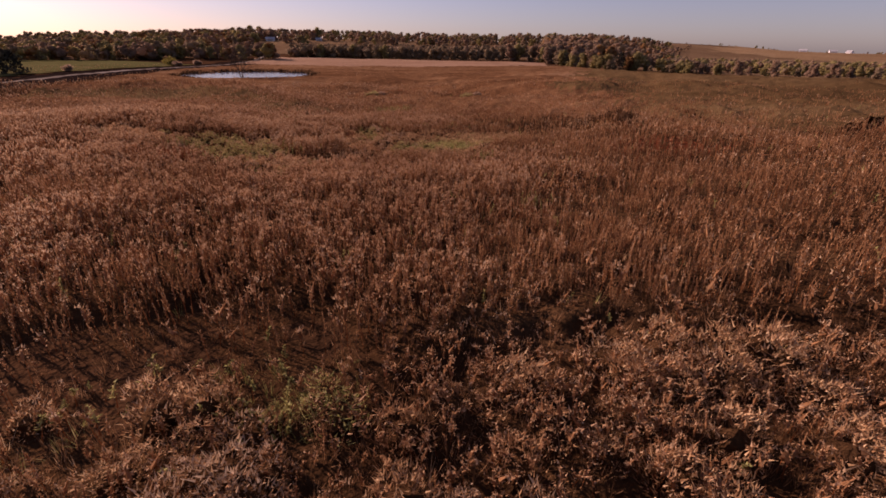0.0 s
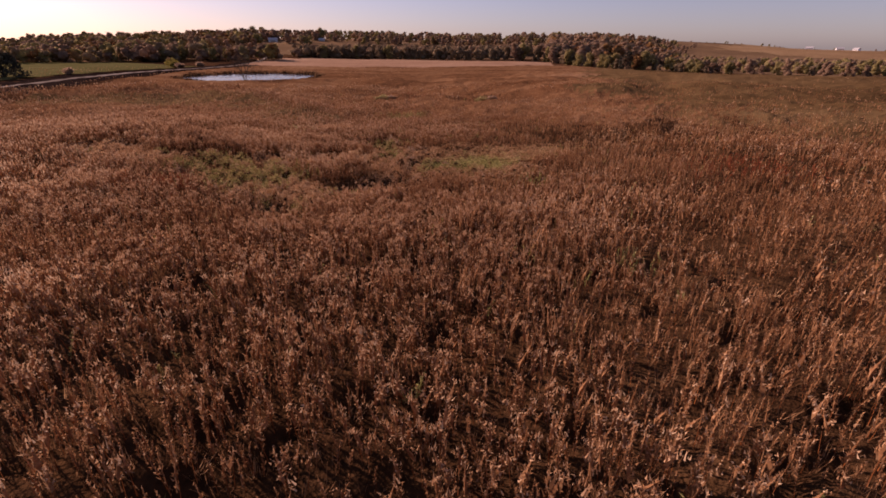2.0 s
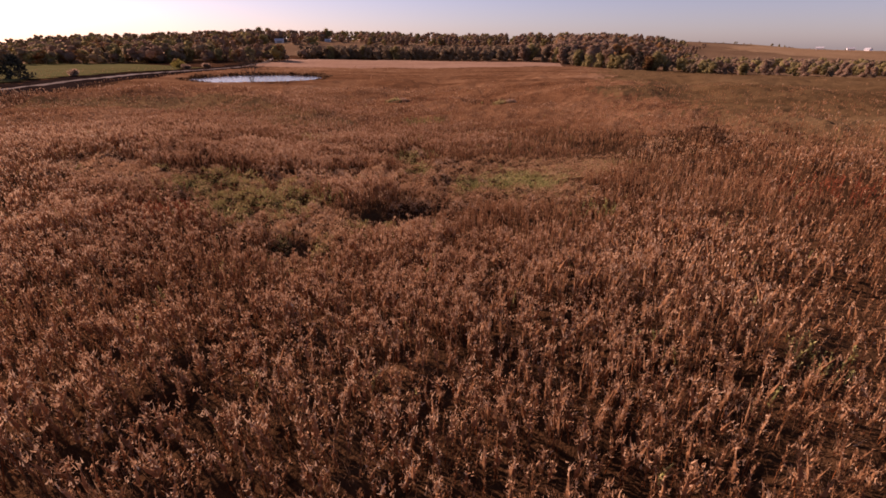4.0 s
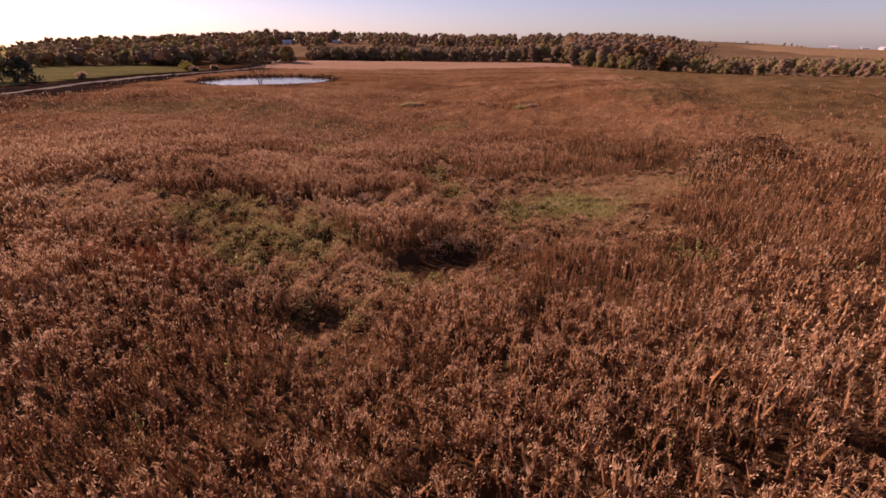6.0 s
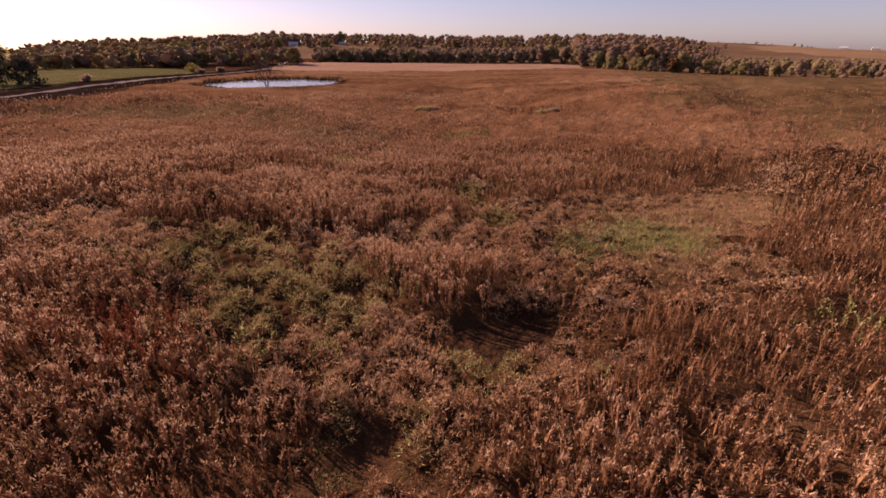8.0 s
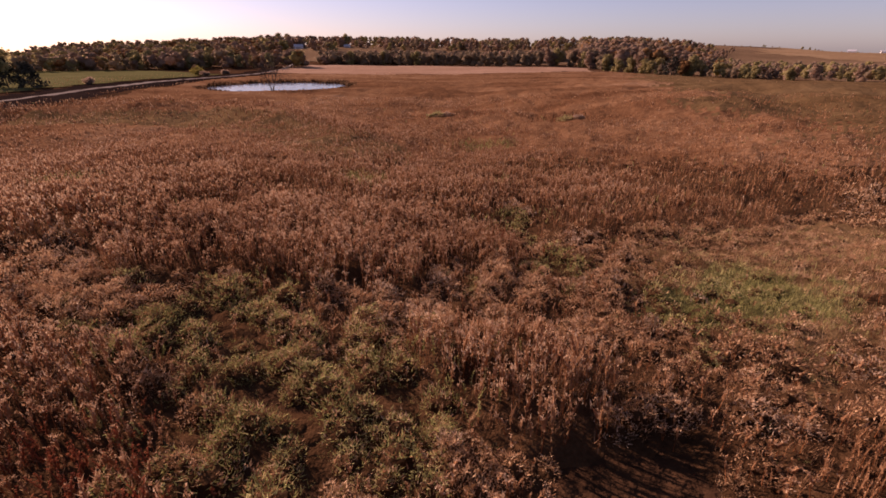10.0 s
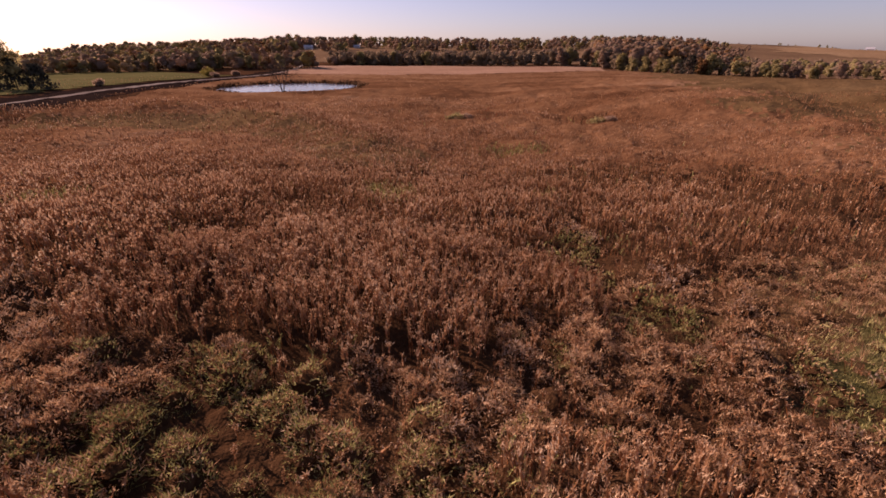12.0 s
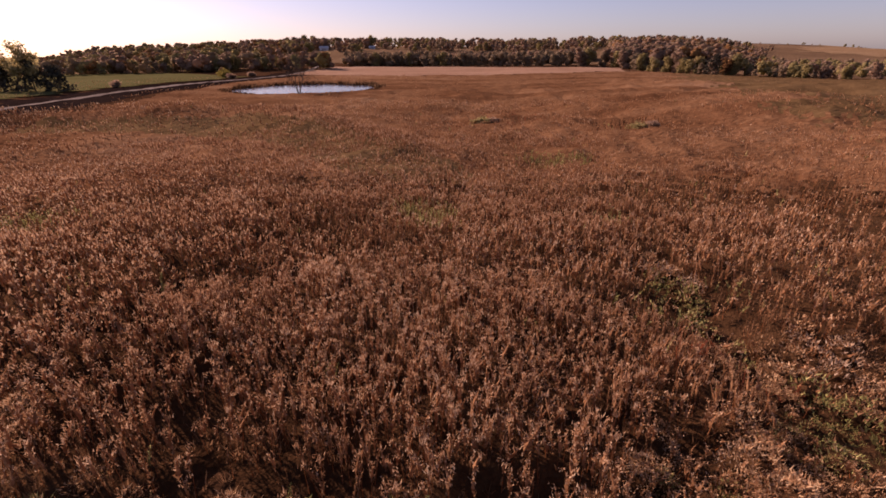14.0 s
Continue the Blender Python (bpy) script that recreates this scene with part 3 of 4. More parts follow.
def low_growth(g, seed, near, far, density, blades, wide=1.0, level=False):
    """Grass under and between the stalks, and the low tussocks of the hollows."""
    rng = np.random.RandomState(seed)
    x, y = spots(rng, near, far, density)
    if level:
        floor_only = flat_ground(x, y) > rng.uniform(0.2, 0.6, len(x))
        x, y = x[floor_only], y[floor_only]
    s, h, gr = shortness(x, y), np.maximum(0.5 * shade_hollow(x, y), 1.9 * shade_pit(x, y)), greenness(x, y)
    keep = (rng.uniform(size=len(x)) < 0.24 + 0.5 * s + 0.35 * (1 - rise(along(x, y)[0], 5, 7))) & (rng.uniform(size=len(x)) > 0.75 * h) & (pond_shape(x, y) > 1.05)
    keep &= rng.uniform(size=len(x)) < np.where(s > 0.5, 0.5 + 0.5 * flat_ground(x, y), 1.0)
    x, y, s, gr = x[keep], y[keep], s[keep], gr[keep]
    bulge = 0.92 * mat_height(x, y)
    tall = np.where(s > 0.5, 0.14 + 0.12 * flat_ground(x, y), 0.3) * rng.uniform(0.6, 1.25, len(x))
    pick, green = rng.randint(0, 5, len(x)), rng.uniform(size=len(x)) < np.where(s > 0.5, gr * 1.1 + 0.06, gr * 0.6)
    straw = rng.uniform(size=len(x)) < np.where(s > 0.5, 0.4 + 0.3 * ripple(x, y, 2.2, 24) + 0.3 * flat_ground(x, y), 0.12)
    mat = np.where(green, 5, np.where(straw, 4, 1))
    for k in range(5):
        for flag in (1, 4, 5):
            w = (pick == k) & (mat == flag)
            g.plant(tussock(1000 + 10 * seed + k + 500 * flag, blades, 0.6, flag, 0.6), x[w], y[w], wide * (0.1 + 0.6 * tall[w]) * rng.uniform(0.8, 1.3, w.sum()), tall[w], rng, 0.25, 0.02, bulge[w])


def mounded(g, seed, near, far, density, hairs):
    """Rounded tussocks side by side where the tall plants leave off."""
    rng = np.random.RandomState(seed)
    x, y = spots(rng, near, far, density)
    s, h, gr = shortness(x, y), np.maximum(0.5 * shade_hollow(x, y), 1.9 * shade_pit(x, y)), greenness(x, y)
    fringe = along(x, y)[0] - 1.0 * hump(x, y, 1.8, 9.0, 2.8, 3.0) < 5.1
    keep = ((s > 0.45) | fringe & (rng.uniform(size=len(x)) < rise(x, -4.5, -2.5) + 0.25)) & (rng.uniform(size=len(x)) > np.maximum(0.9 * h, 0.1 * flat_ground(x, y)))
    x, y, gr = x[keep], y[keep], gr[keep]
    tone = gr * 1.1 + 0.06 + rng.normal(size=len(x)) * 0.22
    tan = 0.5 + 0.45 * ripple(x, y, 5.0, 25) + rng.normal(size=len(x)) * 0.3 + 0.5 * flat_ground(x, y) > 0.3
    mat = np.where(tone > 0.45, 5, np.where(tan, 4, 8))
    size = rng.uniform(0.55, 1.15, len(x)) * (1 - 0.4 * flat_ground(x, y))
    pick = rng.randint(0, 4, len(x))
    for k in range(4):
        for flag in (8, 4, 5):
            w = (pick == k) & (mat == flag)
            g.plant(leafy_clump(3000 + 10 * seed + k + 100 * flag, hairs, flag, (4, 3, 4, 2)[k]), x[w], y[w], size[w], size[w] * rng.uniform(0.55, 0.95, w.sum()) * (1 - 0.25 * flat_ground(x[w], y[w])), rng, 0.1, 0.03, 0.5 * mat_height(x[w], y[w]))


# matted straw, its colour darkened as the shaded layer below the blades
MATTED = shader("matted_straw", [(0.0482, 0.0258, 0.0114), (0.0906, 0.0505, 0.0218), (0.144, 0.0873, 0.0389), (0.194, 0.13, 0.0619)], 0.4, 10.0, 0.95, bump=1.0, bump_scale=18)
MOSSY = shader("matted_green", [(0.0323, 0.0301, 0.0106), (0.069, 0.0598, 0.0205), (0.113, 0.0928, 0.035), (0.177, 0.13, 0.0611)], 0.5, 10.0, 0.95, bump=1.0, bump_scale=18)


def growth_mat(step, near, far, x0, x1, y0, y1, label):
    """The uneven mat of leaves and bent grass from which the plants stand up."""
    px, py = np.meshgrid(np.arange(x0, x1, step), np.arange(y0, y1, step), indexing="ij")
    f = grid_faces(*px.shape)
    rng = np.random.RandomState(int(step * 100))
    px, py = px.ravel() + rng.uniform(-0.3, 0.3, px.size) * step, py.ravel() + rng.uniform(-0.3, 0.3, py.size) * step
    d, az = segment(px, py, *WALK_LINE), np.degrees(np.arctan2(py + 1.5, px))
    ok = (d >= near - 3 * step) & (d < far) & (az > 48) & (az < 154) & (along(px, py)[0] > 1.2)
    f = f[ok[f].all(1)]
    used = np.unique(f)
    back = np.zeros(len(px), int)
    back[used] = np.arange(len(used))
    px, py = px[used], py[used]
    f = back[f]
    pz = ground(px, py) + mat_height(px, py) + rng.normal(size=len(px)) * 0.018
    cx, cy = px[f].mean(1), py[f].mean(1)
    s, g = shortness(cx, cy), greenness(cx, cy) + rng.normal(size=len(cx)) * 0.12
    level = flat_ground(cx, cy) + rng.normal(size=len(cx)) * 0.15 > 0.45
    # gaps between low clumps get the dark thatch in place of shade
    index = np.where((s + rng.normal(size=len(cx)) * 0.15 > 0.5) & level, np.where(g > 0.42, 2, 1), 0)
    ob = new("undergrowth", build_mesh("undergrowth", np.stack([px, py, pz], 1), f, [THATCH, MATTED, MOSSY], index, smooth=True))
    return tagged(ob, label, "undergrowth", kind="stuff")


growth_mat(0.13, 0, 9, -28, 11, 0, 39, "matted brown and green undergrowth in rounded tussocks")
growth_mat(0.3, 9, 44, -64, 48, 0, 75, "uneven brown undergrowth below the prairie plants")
near_stand = tall_stand(1, 0, 8, 37, 5, 22)
low_growth(near_stand, 2, 0, 8, 38, 11)
mounded(near_stand, 12, 0, 8, 3.8, 430)
near_stand.finish("goldenrod_stand", MATS, "dense dry goldenrod with pale seed plumes and rusty leaves", "wild plants")
middle_stand = tall_stand(3, 8, 20, 21, 2, 9, 1.1)
low_growth(middle_stand, 4, 8, 20, 28, 7, 1.05)
mounded(middle_stand, 14, 8, 20, 3.6, 150)
low_growth(middle_stand, 24, 6, 20, 90, 7, 0.9, True)
middle_stand.finish("goldenrod_stand", MATS, "dry brown goldenrod and straw grass covering the slope", "wild plants")
wide_stand = tall_stand(5, 20, 48, 10.5, 0, 5, 1.25)
low_growth(wide_stand, 6, 20, 48, 3.5, 8, 1.6)
mounded(wide_stand, 16, 20, 48, 3.2, 60)
wide_stand.finish("goldenrod_stand", MATS, "rust-brown prairie plants across the shallow valley", "wild plants")
far_stand = tall_stand(7, 48, 90, 2.0, 0, 4, 2.0, 1.0)
low_growth(far_stand, 8, 48, 90, 1.0, 6, 2.0)
far_stand.finish("prairie_growth", MATS, "distant russet prairie grass and forbs", "wild plants")
farther_stand = tall_stand(9, 90, 260, 0.09, 0, 3, 3.0, 0.85)
farther_stand.finish("prairie_growth", MATS, "far brown prairie growth towards the woods", "wild plants")

# the far stand seen as one uneven mass of tops
PRAIRIE = [(-78, 62), (-99, 91), (-113, 119), (-137, 181), (-148, 246), (-120, 246), (-60, 256), (25, 332), (45, 312), (66, 290), (95, 254), (125, 230), (180, 215), (300, 260), (330, 60), (40, 0), (-40, 0)]
MASS = shader("massed_dry_tops", [(0.101, 0.0458, 0.021), (0.156, 0.075, 0.035), (0.209, 0.109, 0.053), (0.253, 0.144, 0.078)], 0.05, 1.4, 0.95, 0.15, bump=0.5, bump_scale=1.3, coords="World", squash=(1.0, 2.2, 1.0), contrast=1.7)
ring_r, ring_a = np.meshgrid(np.geomspace(30, 360, 170), np.radians(np.linspace(42, 156, 330)), indexing="ij")
mx, my = (-8 + ring_r * np.cos(ring_a)).ravel(), (12 + ring_r * np.sin(ring_a)).ravel()
tops = 0.74 * rise(ring_r.ravel(), 30, 52) + 0.09 * ripple(mx, my, 2.3, 51) + 0.2 * ripple(mx, my, 7, 52) + 0.12 * ripple(mx, my, 19, 53) + 0.05 * np.random.RandomState(5).normal(size=len(mx))
tops = tops * (1 - 0.8 * shortness(mx, my)) * (0.15 + 0.85 * rise(pond_shape(mx, my), 1.15, 1.9)) - 0.15
mf = grid_faces(170, 330)
grown = inside(PRAIRIE, mx, my) & (pond_shape(mx, my) > 1.1)
mf = mf[grown[mf].all(1)]
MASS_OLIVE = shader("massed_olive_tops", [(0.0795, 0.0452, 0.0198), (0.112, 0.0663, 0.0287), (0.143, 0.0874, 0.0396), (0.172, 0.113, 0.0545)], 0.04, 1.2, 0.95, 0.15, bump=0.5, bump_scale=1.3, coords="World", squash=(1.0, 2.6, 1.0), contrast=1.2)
PARTING = [(0, 15), (2, 30), (7, 41), (11, 54), (12, 71), (12, 94), (15, 137), (24, 220), (45, 335)]
cx, cy = mx[mf].mean(1), my[mf].mean(1)
olive = cx + 7.0 * ripple(cx, cy, 30, 54) + 3.0 * np.random.RandomState(6).normal(size=len(cx)) > np.interp(cy, [q[1] for q in PARTING], [q[0] for q in PARTING])
# darker strip below the crest: the ridge's shade put into the colour
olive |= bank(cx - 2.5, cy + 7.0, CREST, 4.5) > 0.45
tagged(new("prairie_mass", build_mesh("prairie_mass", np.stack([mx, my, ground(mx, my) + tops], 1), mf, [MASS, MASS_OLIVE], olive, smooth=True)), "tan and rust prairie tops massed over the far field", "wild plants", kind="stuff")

# ---- trees ----
OAK = shader("russet_oak_leaves", [(0.191, 0.126, 0.0889), (0.317, 0.212, 0.142), (0.452, 0.308, 0.195)], 0.06, 0.7, 0.85, 0.58, 0.08, bump=0.35, bump_scale=1.6, coords="World")
OLIVE = shader("fading_green_leaves", [(0.2, 0.168, 0.075), (0.305, 0.247, 0.106), (0.442, 0.345, 0.148)], 0.06, 0.7, 0.85, 0.58, 0.08, bump=0.35, bump_scale=1.6, coords="World")
TAN = shader("thin_tan_leaves", [(0.193, 0.139, 0.0866), (0.273, 0.201, 0.124), (0.358, 0.272, 0.166)], 0.05, 0.7, 0.85, 0.58, 0.08, bump=0.35, bump_scale=1.6, coords="World")
CEDAR = shader("dark_evergreen", [(0.034, 0.03, 0.024), (0.055, 0.05, 0.036), (0.08, 0.072, 0.046)], 0.1, 0.9, 0.85, 0.1, 0.5, bump=0.35, bump_scale=1.6, coords="World")
FLAME = shader("orange_leaves", [(0.15, 0.0734, 0.0304), (0.207, 0.102, 0.0405), (0.248, 0.14, 0.0574)], 0.1, 0.9, 0.85, 0.3, 0.5, bump=0.35, bump_scale=1.6, coords="World")
GOLD = shader("yellow_leaves", [(0.16, 0.13, 0.03), (0.26, 0.2, 0.05), (0.34, 0.27, 0.08)], 0.1, 0.9, 0.85, 0.3, 0.5, bump=0.35, bump_scale=1.6, coords="World")


def limb_mesh(paths, sides=5):
    """Tapered round limbs: each path is a list of (point, radius)."""
    v, f = [], []
    for path in paths:
        first = len(v)
        for i, (p, r) in enumerate(path):
            q = path[min(i + 1, len(path) - 1)][0] - path[max(i - 1, 0)][0]
            q = q / (np.linalg.norm(q) + 1e-9)
            a = np.cross(q, [0.31, 0.95, 0.1])
            a /= np.linalg.norm(a) + 1e-9
            b = np.cross(q, a)
            for k in range(sides):
                t = 2 * math.pi * k / sides
                v.append(p + r * (a * math.cos(t) + b * math.sin(t)))
        for i in range(len(path) - 1):
            for k in range(sides):
                o, n = first + i * sides + k, first + i * sides + (k + 1) % sides
                f += [(o, n, n + sides), (o, n + sides, o + sides)]
    return np.array(v), np.array(f)


def branching(rng, height, radius, depth, spread, stems=1):
    """Limb paths and the places of their tips."""
    paths, tips = [], []

    def grow(start, way, length, r, level):
        pts, p, d = [(start, r)], np.array(start, float), np.array(way, float)
        steps = 4
        for i in range(steps):
            d = d + rng.normal(size=3) * 0.12 + np.array([0, 0, 0.05])
            d /= np.linalg.norm(d)
            p = p + d * length / steps
            pts.append((p.copy(), r * (1 - 0.62 * (i + 1) / steps)))
            if level < depth and i >= 1:
                for _ in range(2):
                    side = rng.normal(size=3)
                    side -= side.dot(d) * d
                    side /= np.linalg.norm(side)
                    w = d * 0.75 + side * spread
                    grow(p, w / np.linalg.norm(w), length * rng.uniform(0.42, 0.62), r * 0.48, level + 1)
        paths.append(pts)
        tips.append(p.copy())
        if level:
            tips.append(pts[2][0])
    for s in range(stems):
        a = 2 * math.pi * s / stems + rng.uniform(0, 1)
        lean = 0.1 if stems == 1 else 0.35
        grow(np.array([math.cos(a), math.sin(a), 0]) * radius * (stems > 1) - np.array([0, 0, 0.3]), np.array([math.cos(a) * lean, math.sin(a) * lean, 1.0]) / math.hypot(1, lean), height * (0.62 if depth else 1), radius, 0)
    return paths, np.array(tips)


def icosahedron():
    g = (1 + 5 ** 0.5) / 2
    v = np.array([(-1, g, 0), (1, g, 0), (-1, -g, 0), (1, -g, 0), (0, -1, g), (0, 1, g), (0, -1, -g), (0, 1, -g), (g, 0, -1), (g, 0, 1), (-g, 0, -1), (-g, 0, 1)]) / math.hypot(1, g)
    f = np.array([(0, 11, 5), (0, 5, 1), (0, 1, 7), (0, 7, 10), (0, 10, 11), (1, 5, 9), (5, 11, 4), (11, 10, 2), (10, 7, 6), (7, 1, 8), (3, 9, 4), (3, 4, 2), (3, 2, 6), (3, 6, 8), (3, 8, 9), (4, 9, 5), (2, 4, 11), (6, 2, 10), (8, 6, 7), (9, 8, 1)])
    return v, f


def leaf_mass(rng, centres, radii, sprays, size):
    """Ragged inner clumps of foliage with loose sprays standing out of them."""
    iv, jf = icosahedron()
    vs, fs, n = [], [], 0
    for c, r in zip(centres, radii):
        vs.append(c + iv * 0.8 * r * rng.uniform(0.75, 1.1, (len(iv), 1)) * np.array([1.0, 1.0, 0.95]))
        fs.append(jf + n)
        n += len(iv)
    out = rng.normal(size=(len(centres) * sprays, 3))
    out[:, 2] = np.abs(out[:, 2]) * np.where(rng.uniform(size=len(out)) < 0.7, 1, -1)
    out /= np.linalg.norm(out, axis=1, keepdims=True)
    spots = np.repeat(centres, sprays, 0) + out * np.repeat(radii, sprays)[:, None] * rng.uniform(0.68, 1.22, (len(out), 1)) * np.array([1.0, 1.0, 0.95])
    side = np.cross(0.6 * out + np.array([0, 0, 0.8]), rng.normal(size=out.shape))
    side /= np.linalg.norm(side, axis=1, keepdims=True)
    face = 0.6 * out + np.array([0, 0, 0.8]) + rng.normal(size=out.shape) * 0.35
    up = np.cross(face, side)
    up /= np.linalg.norm(up, axis=1, keepdims=True)
    wide = size * rng.uniform(0.5, 1.2, (len(out), 1))
    lv = np.stack([spots - side * wide * 0.5, spots + up * wide * 0.6, spots + side * wide * 0.5, spots - up * wide * 0.4], 1).reshape(-1, 3)
    q = np.arange(len(out))[:, None] * 4 + n
    return np.concatenate(vs + [lv]), np.concatenate(fs + [q + [0, 1, 2], q + [0, 2, 3]])


def leaf_clumps(rng, centres, per, size, blob):
    """Loose leaf sprays about the given centres."""
    n = len(centres) * per
    c = np.repeat(centres, per, 0) + rng.normal(size=(n, 3)) * blob * np.array([1, 1, 0.75])
    a, b = rng.normal(size=(n, 3)), rng.normal(size=(n, 3))
    s = size * rng.uniform(0.5, 1.2, (n, 1))
    a *= s / np.linalg.norm(a, axis=1, keepdims=True)
    b *= s / np.linalg.norm(b, axis=1, keepdims=True)
    v = np.stack([c - a * 0.5, c + b * 0.6, c + a * 0.5, c - b * 0.4], 1).reshape(-1, 3)
    q = np.arange(n)[:, None] * 4
    return v, np.concatenate([q + [0, 1, 2], q + [0, 2, 3]])


def make_tree(name, seed, height, wide, leaf, label, depth=2, per=9, size=1.1, blob=0.8, low=0.25, trunk=0.22, stems=1, massed=0, massed_size=1.0):
    """A tree with its limbs and a loose crown, at the origin; parts trunk and crown."""
    rng = np.random.RandomState(seed)
    tree = new(name)
    paths, tips = branching(rng, height, trunk, depth, 0.85, stems)
    tv, tf = limb_mesh(paths, 3)
    top = tips[:, 2].max()
    tv = tv * [wide, wide, height / top]
    tips = tips * [wide, wide, height / top]
    part_of(tree, "trunk", build_mesh("trunk", tv, tf, [BARK], smooth=True))
    tips = tips[tips[:, 2] > low * height]
    if per:
        if massed:
            few = np.concatenate([tips[rng.permutation(len(tips))[:massed]] * [0.8, 0.8, 0.9], rng.normal(size=(2, 3)) * [1.0, 1.0, 0.2] + [0, 0, 2.0]])
            cv, cf = leaf_mass(rng, few, rng.uniform(0.7, 1.3, len(few)) * massed_size, per, size)
        else:
            cv, cf = leaf_clumps(rng, tips, per, size, blob)
        cv[:, 2] = np.maximum(cv[:, 2], 0.3)
        part_of(tree, "crown", build_mesh("crown", cv, cf, [leaf], smooth=True))
    return tagged(tree, label, "tree")


def part_of(parent, name, mesh, label=""):
    ob = new(name, mesh)
    ob.parent = parent
    return tagged(ob, label)


def cedar(name, seed, height, radius, label):
    """A dense evergreen with an uneven cone of sprays."""
    rng = np.random.RandomState(seed)
    tree = new(name)
    tv, tf = limb_mesh([[(np.array([0, 0, -0.3]), 0.2), (np.array([0.1, 0, height * 0.5]), 0.12), (np.array([0, 0.1, height * 0.95]), 0.03)]], 6)
    part_of(tree, "trunk", build_mesh("trunk", tv, tf, [BARK], smooth=True))
    n = 260
    h = rng.uniform(0.03, 1, n) ** 0.9
    a = rng.uniform(0, 2 * math.pi, n)
    r = radius * (1.05 - h) ** 0.55 * rng.uniform(0.45, 1.05, n) * (1 + 0.2 * np.sin(3 * a + 7 * h))
    c = np.stack([r * np.cos(a), r * np.sin(a), h * height], 1)
    cv, cf = leaf_clumps(rng, c, 3, 0.9, 0.35)
    cv[:, 2] = np.maximum(cv[:, 2], 0.1)
    part_of(tree, "crown", build_mesh("crown", cv, cf, [CEDAR]))
    return tagged(tree, label, "tree")


def stand_at(ob, x, y, turn=0.0, size=1.0):
    ob.matrix_basis = pose(x, y, float(ground(x, y)) - 0.05, 0, 0, turn) @ Matrix.Scale(size, 4)
    return ob


stand_at(make_tree("cottonwood_tree", 4, 13.4, 0.95, OLIVE, "tall half-bare cottonwood standing beside the pasture", 3, 4, 0.75, 0.45, 0.3, 0.3), -170.3, 127.2)
stand_at(cedar("cedar_tree", 5, 8.6, 4.2, "dark dense cedar beside the half-bare cottonwood"), -166.5, 129.4)
stand_at(cedar("cedar_tree", 6, 7.2, 3.8, "dark low cedar at the edge of the pasture"), -162.0, 132.5, 40)
stand_at(cedar("cedar_tree", 7, 7.4, 3.4, "dark broad cedar behind the gravel road"), -173, 125.5, 80)
stand_at(make_tree("bare_tree", 11, 9.6, 0.75, TAN, "leafless many-stemmed tree on the near pond shore", 3, 0, trunk=0.16, stems=4), -82, 132)
for sx, sy, ss, seed in [(-160, 150, 1.0, 1), (-178, 226, 1.4, 2), (-185, 234, 1.7, 3), (-172, 236, 1.2, 4), (-192, 240, 1.4, 5), (-168, 216, 1.1, 8)]:
    stand_at(make_tree("bush", 30 + seed, 2.0, 1.4, GOLD if seed in (2, 3, 5) else OAK, "yellowing round bush in the rough pasture" if seed in (2, 3, 5) else "brown leafy bush beside the gravel road", 2, 7, 0.5, 0.35, 0.05, 0.05, 3), sx, sy, 50 * seed, ss)
for sx, sy, ss, seed in [(-26.3, 83.5, 0.62, 1), (-24.8, 84.2, 0.5, 2), (-8.6, 76.4, 0.5, 3), (-7.2, 77.2, 0.5, 4)]:
    stand_at(make_tree("shrub", 40 + seed, 2.0, 1.5, OLIVE if seed in (1, 3) else OAK, "low dark green shrub among the dry prairie", 2, 9, 0.4, 0.3, 0.02, 0.04, 3), sx, sy, 70 * seed, ss)

for sx, sy, ss, seed in [(8.5, 42.6, 0.55, 1), (8.2, 44.0, 0.5, 2), (9.3, 47.0, 0.55, 3), (10.6, 48.0, 0.5, 4)]:
    stand_at(make_tree("brush", 80 + seed, 2.0, 1.3, LEAF, "dark brown dry brush at the end of the grassy swale", 2, 10, 0.3, 0.3, 0.02, 0.04, 4), sx, sy, 60 * seed, ss)

# woods: a front row of single trees and the mass behind them
KINDS = [("oak_tree", OAK, "russet oak at the edge of the woods", 11.5, 0.95, 8, 1.5), ("maple_tree", OLIVE, "fading green tree at the edge of the woods", 10.0, 1.0, 8, 1.4),
         ("thin_tree", TAN, "thin-leaved grey-brown tree in the thicket", 9.5, 0.8, 6, 1.1), ("orange_tree", FLAME, "orange autumn tree in the woods", 9.0, 1.0, 8, 1.3), ("thin_tree", TAN, "nearly bare tan tree in the thicket", 8.5, 0.9, 4, 1.0)]
woods_rng = np.random.RandomState(77)
MODELS = []
for kind in range(5):
    name, leaf, label, height, wide, per, size = KINDS[kind]
    MODELS.append(make_tree(name, 60 + kind, height, wide, leaf, label, 1, 8 * per, 0.95, 1.0, 0.0, 0.18, 1, 7, 2.3 if kind < 2 else 2.0))


def edge(x, y):
    """The trees grow lower towards the open ends of the woods."""
    bearing = np.degrees(np.arctan2(y - 23.7, x + 15.7))
    return (1 - 0.45 * rise(bearing, 133, 146)) * (0.55 + 0.45 * rise(bearing, 71, 79))


